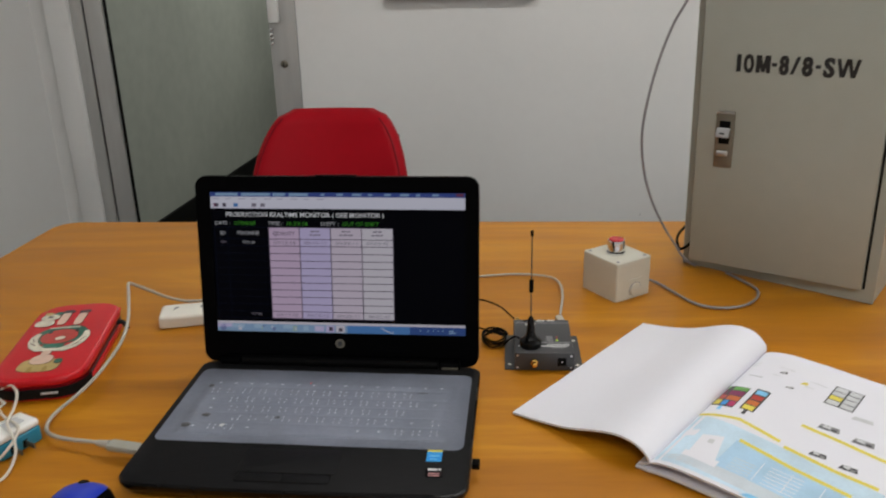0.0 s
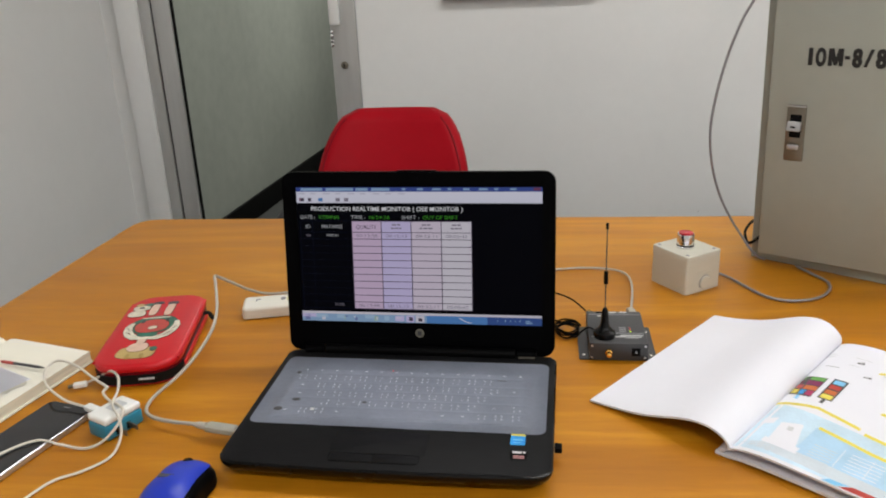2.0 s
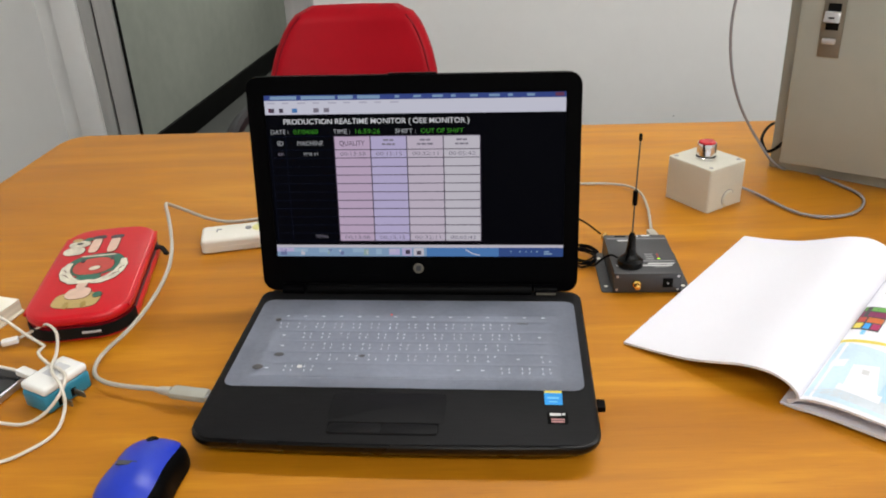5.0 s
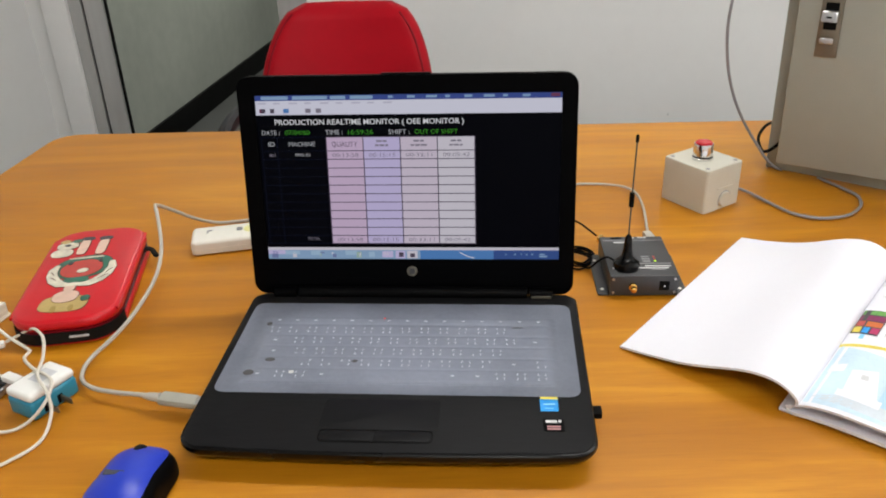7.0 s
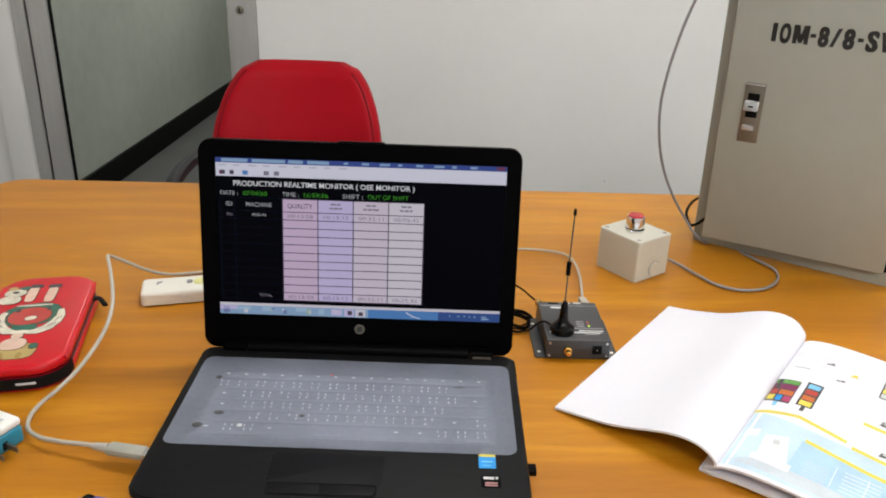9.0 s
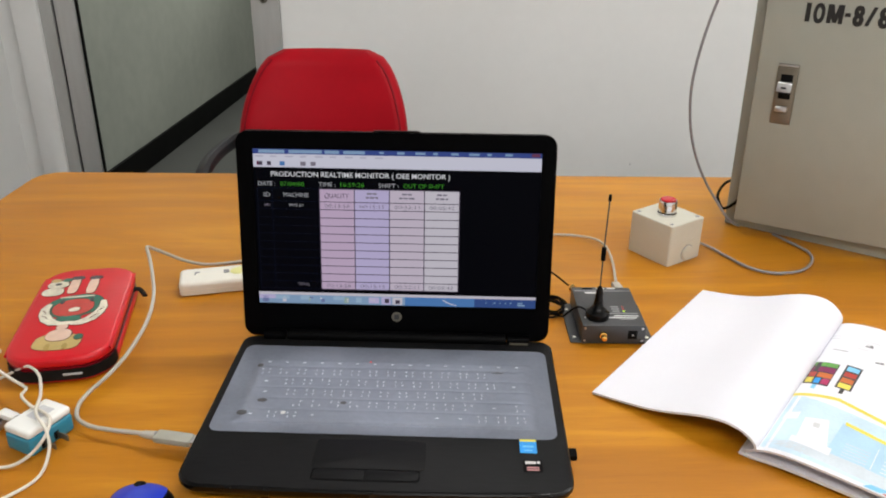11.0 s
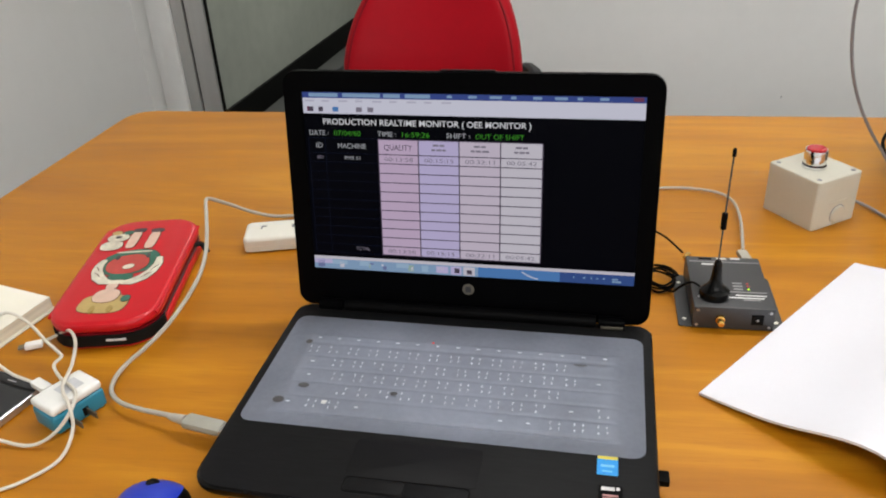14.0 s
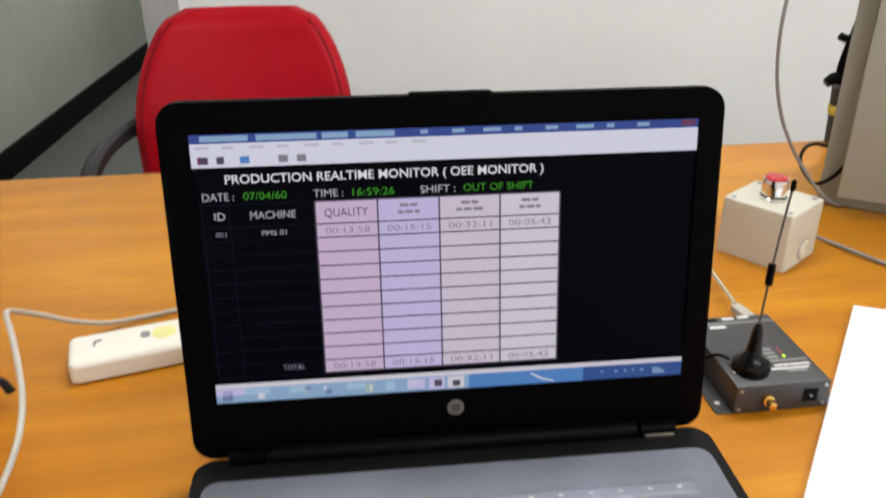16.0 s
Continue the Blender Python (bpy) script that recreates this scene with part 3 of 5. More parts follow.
    (0.1630, 0.0095, [1] * 15),
    (0.1455, 0.0158, [1] * 13 + [2]),
    (0.1270, 0.0158, [1.5] + [1] * 12 + [1.5]),
    (0.1085, 0.0158, [1.8] + [1] * 11 + [2.2]),
    (0.0900, 0.0158, [2.3] + [1] * 10 + [1.7, 1]),
    (0.0715, 0.0158, [1.2, 1, 1, 1.2, 5.2, 1.2, 1.2, 1, 1, 1]),
]
key_mesh = {}
legends = bmesh.new()
rnd = random.Random(4)
for ry, kd, widths in rows:
    x = 0.001 - 0.1402
    for w in widths:
        kw = round(w * PITCH - 0.0026, 4)
        if (kw, kd) not in key_mesh:
            key_mesh[kw, kd] = mesh_of(prism(outline(kw, kd, 0.0018, 2), 0, 0.0014, 0.0004, 1), "key", M["key"])
        ob = new("key", key_mesh[kw, kd])
        ob.parent = lap
        cx = x + w * PITCH / 2
        ob.location = (cx, ry, DZ + 0.0005)
        x += w * PITCH
        z = DZ + 0.0029
        if w == 1 and kd > 0.012:
            for ox, oy in ((-0.0035, 0.0035), (0.0035, 0.0030), (0.0035, -0.0030), (-0.0030, -0.0035)):
                if rnd.random() < 0.95:
                    # each glyph: an upright stroke and a bar across it
                    g0, g1 = cx + ox + rnd.uniform(-0.0004, 0.0004), ry + oy
                    plate(g0 - 0.00036, g1 - 0.0016, g0 + 0.00036, g1 + 0.0016, z, 0.0001, legends)
                    bar = g1 + rnd.choice((-0.0011, 0.0, 0.0011))
                    plate(g0 - rnd.uniform(0.0004, 0.0011), bar - 0.00034, g0 + rnd.uniform(0.0006, 0.0014), bar + 0.00034, z + 0.00003, 0.0001, legends)
        elif w < 1.9:
            plate(cx - 0.0016, ry - 0.0008, cx + 0.0016, ry + 0.0008, z, 0.0001, legends)
tagged(part("legend_print", legends, M["legend"], lap, "fine white key legends"), kind="stuff")
# silicone film over the keyboard, sagging between the keys
b = bmesh.new()
nx, ny = 66, 110
g = {}
ol = (0.3275, 0.1535)
for i in range(nx + 1):
    for j in range(ny + 1):
        x, y = 0.001 + ol[0] * (i / nx - 0.5), 0.1225 + ol[1] * (j / ny - 0.5)
        over = abs(x - 0.001) < 0.140 and 0.061 < y < 0.171
        z = DZ + (0.0026 if over else 0.0009) + 0.0003 * noise.noise((x * 60, y * 60, 1.0))
        if over:
            sag = min(abs(y - ry) - kd / 2 for ry, kd, widths in rows)
            z -= 0.0005 * max(0.0, min(1.0, sag / 0.0013 + 0.4))
        # corner rounding
        rr = 0.010
        dx, dy = abs(x - 0.001) - (ol[0] / 2 - rr), abs(y - 0.1225) - (ol[1] / 2 - rr)
        if dx > 0 and dy > 0:
            h = math.hypot(dx, dy)
            if h > rr:
                x = 0.001 + math.copysign(ol[0] / 2 - rr + dx * rr / h, x - 0.001)
                y = 0.1225 + math.copysign(ol[1] / 2 - rr + dy * rr / h, y - 0.1225)
        g[i, j] = b.verts.new((x, y, z))
for i in range(nx):
    for j in range(ny):
        b.faces.new((g[i, j], g[i + 1, j], g[i + 1, j + 1], g[i, j + 1]))
bmesh.ops.solidify(b, geom=b.faces[:], thickness=0.0002)
part("keyboard_film", b, M["film"], lap, "translucent grey silicone keyboard film")
for x, y, sx, sy in ((-0.1215, 0.0930, 0.0050, 0.0032), (-0.1365, 0.0722, 0.0050, 0.0042), (-0.0410, 0.0920, 0.0030, 0.0024), (-0.1380, 0.1550, 0.0030, 0.0032), (0.1110, 0.1510, 0.0065, 0.0010)):
    b = lathe([(0, 0.0002), (0.8, 0.0002), (1.0, 0.0)], 14)
    b.transform(Matrix.LocRotScale((x, y, DZ + 0.00335), None, (sx, sy, 1)))
    part("film_spot", b, M["grey_plastic"], lap, "small dark spot on the keyboard film")
# bright glint on the film, painted as a flat white patch
part("film_glint", plate(-0.0990, 0.0715, -0.0945, 0.0758, DZ + 0.0034, 0.0002), M["print_white"], lap)
part("caps_light", lathe([(0, 0.0006), (0.0009, 0.0004), (0.001, 0)], 10, pose(-0.0225, 0.1670, DZ + 0.0030)), M["led_red"], lap, "tiny red key light")

# hinge, lid and screen
HY, HZ, TILT_L = 0.2270, 0.0275, 9.4
lid = new("lid")
lid.parent = lap
lid.matrix_basis = pose(0, HY, HZ, 90 - TILT_L)
lid.empty_display_size = 0.02
# lid space: x right, y up along the lid, z towards the user
part("hinge_bar", lathe([(0.0, -0.122), (0.0060, -0.122), (0.0064, -0.118), (0.0064, 0.118), (0.0060, 0.122), (0.0, 0.122)], 16, pose(0.0, HY - 0.0075, HZ + 0.0010, 0, 90, 0)), M["black"], lap, "black hinge cover")
for sx in (-1, 1):
    part("hinge_cap", lathe([(0.0, -0.012), (0.0062, -0.012), (0.0062, 0.012), (0.0, 0.012)], 14, pose(sx * 0.1365, HY - 0.0075, HZ + 0.0006, 0, 90, 0)), M["bezel"], lap)
part("hinge_pin", box(0.1265, HY - 0.0150, HZ - 0.0020, 0.1470, HY - 0.0135, HZ + 0.0010, 0.0005), M["steel"], lap, "worn metal hinge edge")
b = prism(outline(0.344, 0.2330, 0.014, 6, -0.001, 0.1115), -0.0085, -0.0008, 0.0025, 2)
part("lid_shell", b, M["black"], lid, "black plastic lid")
SX0, SX1, SY0, SY1 = -0.1548, 0.1548, 0.0345, 0.2085


def ring(w0, h0, r0, cx0, cy0, x0, y0, x1, y1, z0, z1):
    b = bmesh.new()
    outer = outline(w0, h0, r0, 6, cx0, cy0)
    inner = outline(x1 - x0, y1 - y0, 0.0006, 6, (x0 + x1) / 2, (y0 + y1) / 2)
    n = len(outer)
    vo = [[b.verts.new((x, y, z)) for x, y in outer] for z in (z0, z1)]
    vi = [[b.verts.new((x, y, z)) for x, y in inner] for z in (z0, z1)]
    for i in range(n):
        j = (i + 1) % n
        b.faces.new((vo[1][i], vo[1][j], vi[1][j], vi[1][i]))
        b.faces.new((vo[0][i], vo[0][j], vo[1][j], vo[1][i]))
        b.faces.new((vi[1][i], vi[1][j], vi[0][j], vi[0][i]))
        b.faces.new((vo[0][j], vo[0][i], vi[0][i], vi[0][j]))
    return b


part("bezel", ring(0.343, 0.2320, 0.0135, -0.001, 0.1115, SX0, SY0, SX1, SY1, -0.0008, 0.0012), M["bezel"], lid, "glossy black screen surround")
part("maker_badge", lathe([(0.0, 0.0004), (0.0055, 0.0004), (0.0058, 0.0)], 24, pose(0, 0.0215, 0.0012)), M["steel"], lid, "round grey metal badge")
part("badge_mark", prism(outline(0.0055, 0.0060, 0.0012, 3, 0, 0.0215), 0.0016, 0.0018), M["ink"], lid)
part("webcam", lathe([(0.0, 0.0003), (0.0022, 0.0003), (0.0025, 0.0)], 16, pose(0, 0.2180, 0.0012)), M["bezel"], lid)
for sx in (-1, 1):
    part("bezel_slot", box(sx * 0.065 - 0.022, 0.0128, 0.0010, sx * 0.065 + 0.022, 0.0138, 0.0015), M["bezel"], lid)
part("lid_catch", box(-0.025, 0.2265, -0.006, 0.025, 0.2295, 0.0005, 0.0012), M["black"], lid)

SW, SH = SX1 - SX0, SY1 - SY0


def at_screen(u, v):
    return SX0 + u * SW, SY1 - v * SH


def scr(name, u0, v0, u1, v1, m, lift, parent, bm=None):
    x0, y1 = at_screen(u0, v0)
    x1, y0 = at_screen(u1, v1)
    b = plate(x0, y0, x1, y1, -0.0007 + lift * 0.00012, 0.0001, bm)
    return part(name, b, m, parent) if bm is None else b


def say(text, u, v, h, w, m, parent, lift=3, align="LEFT", bold=0.0):
    b = lettering(text, h * SH, w * SW if w else None, 0.00004, align, bold=bold)
    x, y = at_screen(u, v)
    b.transform(Matrix.Translation((x, y, -0.0007 + lift * 0.00012)))
    return part("screen_text", b, m, parent)


disp = tagged(part("display", plate(SX0, SY0, SX1, SY1, -0.00078, 0.0001), M["scr_black"], lid), "lit display showing a production monitoring table")
scr("window_title_bar", 0, 0, 1, 0.032, M["scr_title"], 1, disp)
scr("window_menu", 0, 0.032, 1, 0.115, M["scr_white"], 1, disp)
scr("close_button", 0.965, 0.004, 0.993, 0.024, M["scr_red"], 2, disp)
for u0, u1 in ((0.020, 0.110), (0.125, 0.240), (0.250, 0.300), (0.315, 0.390)):
    scr("title_tab", u0, 0.006, u1, 0.026, M["scr_bar2"], 2, disp)
for k in range(8):
    scr("title_glint", 0.44 + k * 0.062, 0.008, 0.455 + k * 0.062 + 0.01 * (k % 3), 0.022, M["scr_bar2"], 2, disp)
for u, m in ((0.012, "scr_red"), (0.018, "scr_line"), (0.048, "scr_line"), (0.092, "scr_bar"), (0.165, "scr_grey"), (0.20, "scr_grey")):
    scr("toolbar_icon", u, 0.078, u + (0.014 if m in ("scr_red", "scr_line") else 0.018), 0.103, M[m], 2 + 0.3 * (m == "scr_line"), disp)
for k in range(9):
    scr("menu_word", 0.008 + k * 0.052, 0.042, 0.036 + k * 0.052 - 0.006 * (k % 2), 0.052, M["scr_menu"], 2, disp)
say("PRODUCTION REALTIME MONITOR ( OEE MONITOR )", 0.060, 0.172, 0.031, 0.625, M["scr_text"], disp, bold=0.00008)
say("DATE :", 0.014, 0.231, 0.027, 0.060, M["scr_label"], disp)
say("07/04/60", 0.092, 0.231, 0.027, 0.083, M["scr_green"], disp)
say("TIME :", 0.227, 0.231, 0.027, 0.058, M["scr_label"], disp)
say("16:59:26", 0.303, 0.231, 0.027, 0.083, M["scr_green"], disp)
say("SHIFT :", 0.437, 0.231, 0.027, 0.070, M["scr_label"], disp)
say("OUT OF SHIFT", 0.523, 0.231, 0.027, 0.142, M["scr_green"], disp)
say("ID", 0.033, 0.300, 0.027, 0.021, M["scr_label"], disp)
say("MACHINE", 0.102, 0.300, 0.027, 0.088, M["scr_label"], disp)
say("001", 0.033, 0.361, 0.018, 0.020, M["scr_grey"], disp)
say("PMS 01", 0.122, 0.361, 0.018, 0.048, M["scr_label"], disp)
say("TOTAL", 0.142, 0.880, 0.020, 0.045, M["scr_grey"], disp)
cols = [0.228, 0.351, 0.474, 0.597, 0.720]
lines = [0.246, 0.328, 0.378, 0.431, 0.483, 0.535, 0.588, 0.640, 0.692, 0.744, 0.797, 0.849, 0.900]
for k, m in enumerate(("scr_pink", "scr_lav", "scr_pale", "scr_pale2")):
    scr("table_column", cols[k], lines[0], cols[k + 1], lines[-1], M[m], 1, disp)
for v in lines:
    scr("table_rule", cols[0], v - 0.0025, cols[-1], v + 0.0025, M["scr_line"], 2, disp)
    scr("faint_rule", 0.010, v - 0.0012, cols[0] - 0.002, v + 0.0012, M["scr_navy"], 1, disp)
for u in cols:
    scr("table_rule", u - 0.0017, lines[0], u + 0.0017, lines[-1], M["scr_line"], 2.3, disp)
for u in (0.010, 0.062):
    scr("faint_rule", u - 0.0008, lines[0], u + 0.0008, lines[-1], M["scr_navy"], 1.3, disp)
say("QUALITY", 0.246, 0.303, 0.030, 0.086, M["scr_line"], disp)
for k in (1, 2, 3):
    mid = (cols[k] + cols[k + 1]) / 2
    for v, words in ((0.266, (0.018, 0.014)), (0.291, (0.012, 0.016, 0.010 + 0.010 * (k == 2)))):
        u = mid - (sum(words) + 0.003 * (len(words) - 1)) / 2
        for w in words:
            scr("header_bar", u, v, u + w, v + 0.011, M["scr_grey"], 2, disp)
            u += w + 0.003
for k, s in enumerate(("00:13:58", "00:15:15", "00:32:11", "00:05:42")):
    say(s, cols[k] + 0.018, 0.364, 0.022, 0.088, M["scr_grey"], disp)
    say(s, cols[k] + 0.018, 0.886, 0.022, 0.088, M["scr_grey"], disp)
scr("status_strip", 0, 0.925, 1, 0.943, M["scr_pale2"], 1, disp)
scr("taskbar", 0, 0.943, 0.53, 1, M["scr_bar2"], 1, disp)
scr("taskbar", 0.53, 0.943, 0.78, 1, M["scr_bar"], 1, disp)
scr("taskbar", 0.78, 0.943, 1, 1, M["scr_bar_deep"], 1, disp)
for u, w, v0, v1, m in (
    (0.000, 0.060, 0.945, 0.970, "scr_lav"), (0.012, 0.022, 0.953, 0.993, "scr_orb"), (0.060, 0.050, 0.948, 0.972, "scr_sky"),
    (0.085, 0.014, 0.958, 0.990, "scr_pale2"), (0.150, 0.034, 0.947, 0.975, "scr_sky"), (0.182, 0.014, 0.955, 0.964, "scr_orb"),
    (0.180, 0.006, 0.958, 0.985, "scr_leaf"), (0.226, 0.012, 0.968, 0.990, "scr_orb"), (0.222, 0.006, 0.958, 0.970, "scr_white"),
    (0.270, 0.040, 0.948, 0.974, "scr_sky"), (0.308, 0.018, 0.954, 0.992, "scr_leaf"), (0.318, 0.006, 0.962, 0.985, "scr_pale2"),
    (0.352, 0.020, 0.953, 0.988, "scr_sky"), (0.398, 0.038, 0.950, 0.990, "scr_lav"), (0.402, 0.020, 0.954, 0.975, "scr_pale2"),
    (0.444, 0.034, 0.947, 0.996, "scr_lav"), (0.484, 0.036, 0.947, 0.996, "scr_pale2"),
):
    scr("taskbar_icon", u, v0, u + w, v1, M[m], 1.6, disp)
for u, v0, v1 in ((0.456, 0.957, 0.985), (0.495, 0.964, 0.988)):
    scr("taskbar_icon", u, v0, u + 0.016, v1, M["scr_line"], 2.3, disp)
for u, w in ((0.820, 0.004), (0.850, 0.006), (0.872, 0.004), (0.890, 0.004), (0.908, 0.006), (0.935, 0.018)):
    scr("taskbar_icon", u, 0.964, u + w, 0.973, M["scr_bar2"], 2, disp)
scr("clock_line", 0.935, 0.977, 0.962, 0.987, M["scr_bar2"], 2, disp)
b = tube([(*at_screen(0.665, 0.955), -0.0004), (*at_screen(0.69, 0.98), -0.0004), (*at_screen(0.715, 0.992), -0.0004)], 0.0006, 5, 4, 0.3)
part("taskbar_swoosh", b, M["scr_white"], disp)

# dongle on the right edge
dongle = thing("usb_dongle", LAP @ pose(0.1740, 0.0400, 0.0150), "tiny black wireless dongle in the laptop's side", "dongle")
part("shell", box(0, -0.006, -0.003, 0.008, 0.006, 0.003, 0.0012), M["black"], dongle)
part("plug", box(-0.004, -0.005, -0.002, -0.0001, 0.005, 0.002), M["silver"], dongle)

# ---------------------------------------------------------------- grey serial cable from the laptop's left side
cable = thing("usb_cable", pose(0, 0, T), "grey usb cable looping over the table to the laptop", "cable")
pts = [(-0.150, 0.9395, 0.0140), (-0.168, 0.9445, 0.0125), (-0.186, 0.9490, 0.0115), (-0.210, 0.9590, 0.0095), (-0.2275, 0.9760, 0.007), (-0.2345, 0.9985, 0.0060), (-0.2305, 1.0160, 0.009), (-0.2160, 1.0290, 0.0185), (-0.2025, 1.0490, 0.0290), (-0.1945, 1.0700, 0.0380), (-0.1905, 1.0930, 0.0450), (-0.1905, 1.1180, 0.0510), (-0.1940, 1.1440, 0.0600), (-0.2030, 1.1730, 0.0695), (-0.2140, 1.2020, 0.0765), (-0.2240, 1.2260, 0.0775), (-0.2290, 1.2450, 0.0710), (-0.2270, 1.2620, 0.0600), (-0.2200, 1.2830, 0.0440), (-0.2060, 1.3050, 0.0240), (-0.1840, 1.3250, 0.0080), (-0.150, 1.340, 0.0035), (-0.105, 1.350, 0.0035), (0.0, 1.345, 0.0035)]
part("cord", tube(pts, 0.0022, 8, 8), M["cord_grey"], cable)
mp = pose(-0.126, 0.9325, 0.0145, 0, 0, LY - 9)
part("plug_body", box(-0.012, -0.0075, -0.0038, 0.026, 0.0075, 0.0038, 0.003, 2, mp), M["plug_grey"], cable, "grey moulded usb plug")
part("strain_relief", lathe([(0.0023, 0), (0.0038, 0.006), (0.0046, 0.017)], 12, mp @ pose(-0.0285, 0, 0, 0, 90, 0)), M["cord_grey"], cable)
part("plug_contact", box(0.0255, -0.006, -0.0022, 0.031, 0.006, 0.0022, 0, 1, mp), M["silver"], cable)

# ---------------------------------------------------------------- modem
mod = thing("modem", pose(0.3405, 1.117, T, 0, 0, -2.0), "dark grey metal modem box with mounting flanges", "modem")
part("flange_plate", prism(outline(0.099, 0.096, 0.003, 3, 0, 0.050), 0.0, 0.0018, 0.0004, 1), M["modem"], mod, "grey mounting plate with screw holes")
body = part("case", box(-0.0370, 0.0015, 0.0018, 0.0370, 0.0985, 0.0255, 0.0012), M["modem"], mod)
part("end_plate", box(-0.0372, -0.0005, 0.0018, 0.0372, 0.0015, 0.0258, 0.0006), M["modem"], mod)
for sx in (-1, 1):
    for z in (0.0055, 0.0220):
        part("screw", lathe([(0, 0.0008), (0.0014, 0.0006), (0.0016, 0)], 10, pose(sx * 0.0335, -0.0006, z, 90)), M["silver"], mod)
    for y in (0.014, 0.082):
        part("flange_hole", lathe([(0, 0.0002), (0.0022, 0.0002), (0.0022, 0)], 10, pose(sx * 0.0432, y, 0.0018)), M["ivory"], mod)
part("antenna_socket", lathe([(0, 0.0105), (0.0022, 0.0105), (0.0032, 0.010), (0.0032, 0.004), (0.0045, 0.0035), (0.0045, 0)], 12, pose(-0.0125, -0.0006, 0.0135, 90)), M["gold"], mod, "brass antenna socket")
sock = part("power_socket", box(0.0165, -0.0016, 0.0085, 0.0275, -0.0004, 0.0195, 0.0004), M["gap"], mod)
part("socket_pin", lathe([(0, 0.0014), (0.001, 0.001), (0.001, 0)], 8, pose(0.022, -0.0016, 0.014, 90)), M["silver"], sock)
TZ = 0.0255
for y, x0, x1, m in ((0.0865, -0.034, 0.036, "print_grey"), (0.0285, -0.026, 0.034, "print_grey"), (0.0225, 0.004, 0.033, "print_white"), (0.0180, -0.032, 0.030, "print_white"), (0.0145, 0.010, 0.026, "print_grey")):
    part("print_line", plate(x0, y, x1, y + 0.0022, TZ, 0.0002), M[m], body)
part("sim_slot", plate(-0.024, 0.0915, -0.011, 0.0955, TZ, 0.0002), M["gap"], body)
for x0, x1, y in ((-0.006, 0.004, 0.0925), (0.008, 0.018, 0.0935), (-0.022, -0.008, 0.0805)):
    part("print_block", plate(x0, y, x1, y + 0.0035, TZ, 0.0002), M["print_white"], body)
for y in (0.0335, 0.039, 0.0445):
    part("print_block", plate(0.0035, y, 0.0125, y + 0.0028, TZ, 0.0002), M["print_grey"], body)
for y, m in ((0.0352, "led_green"), (0.0455, "red2"), (0.0405, "red2")):
    part("indicator", lathe([(0, 0.0007), (0.0012, 0.0005), (0.0014, 0)], 10, pose(0.0178, y, TZ)), M[m], body)

ant = thing("antenna", pose(0.3245, 1.139, T + TZ), "black magnetic whip antenna standing on the modem", "antenna")
part("magnet_foot", lathe([(0, 0), (0.0140, 0), (0.0145, 0.003), (0.0140, 0.007), (0.0095, 0.0105), (0.0062, 0.015), (0.0050, 0.024), (0.0040, 0.036), (0.0022, 0.040), (0.0, 0.0405)], 24), M["edge_gloss"], ant, "glossy black conical foot")
rod = [(0, 0, 0.040), (-0.0003, -0.002, 0.080), (-0.0006, -0.005, 0.120), (-0.0010, -0.009, 0.154)]
part("whip", tube(rod, 0.00085, 6, 4), M["ink"], ant)
part("coil", lathe([(0.0009, -0.009), (0.0028, -0.008), (0.0028, 0.008), (0.0009, 0.009)], 12, pose(-0.0003, -0.002, 0.083)), M["black"], ant)
part("tip", lathe([(0.0009, -0.004), (0.0019, -0.003), (0.0019, 0.003), (0.0008, 0.0045), (0, 0.0048)], 10, pose(-0.0010, -0.009, 0.154)), M["black"], ant)
coil = [(-0.0125, 0.010, 0.004), (-0.0185, 0.019, 0.003), (-0.0270, 0.026, -0.006), (-0.0330, 0.033, -0.017), (-0.0355, 0.042, -0.0225)]
for k in range(30):
    ang = radians(-60 - 48 * k)
    rx, ry2 = 0.0140 - 0.0022 * math.sin(k * 1.7), 0.0195 - 0.002 * math.cos(k * 2.3)
    coil.append((-0.0445 + rx * math.cos(ang), 0.060 + ry2 * math.sin(ang), -0.0236 + 0.0004 * k))
coil += [(-0.070, 0.082, -0.012), (-0.086, 0.125, -0.010), (-0.068, 0.158, -0.006), (-0.036, 0.140, -0.008), (-0.016, 0.104, -0.0112)]
part("cord", tube(coil, 0.00125, 7, 4), M["black"], ant, "thin coiled black antenna lead")
mp = pose(-0.0125, 0.096, -0.0112, 0, 90, 65)
part("connector", lathe([(0.0015, -0.006), (0.0032, -0.0055), (0.0032, 0.004), (0.0026, 0.006)], 12, mp), M["gold"], ant, "brass screw connector")

ucable = thing("data_cable", pose(0, 0, T), "pale grey data cable plugged into the modem", "cable")
pts = [(0.20, 1.405, 0.0035), (0.260, 1.425, 0.0035), (0.314, 1.434, 0.0035), (0.350, 1.430, 0.004), (0.378, 1.412, 0.006), (0.388, 1.380, 0.008), (0.386, 1.330, 0.010), (0.377, 1.270, 0.012), (0.3745, 1.255, 0.0125)]
part("cord", tube(pts, 0.0018, 8, 8), M["cord_grey"], ucable)
part("plug_body", box(-0.0055, -0.012, -0.0038, 0.0055, 0.013, 0.0038, 0.0025, 2, pose(0.3735, 1.238, 0.0125, 0, 0, 8)), M["cord_grey"], ucable, "pale moulded plug")

# ---------------------------------------------------------------- push-button box
BOXC = (0.4725, 1.3745)
bb = thing("push_button_box", pose(BOXC[0], BOXC[1], T, 0, 0, 33.5), "pale grey plastic box with a red push button", "button box")
W2, D2, H = 0.0345, 0.0378, 0.0615
boxbody = part("body", prism(outline(2 * W2, 2 * D2, 0.0035, 4), 0.0004, 0.0510, 0.0), M["boxgrey"], bb)
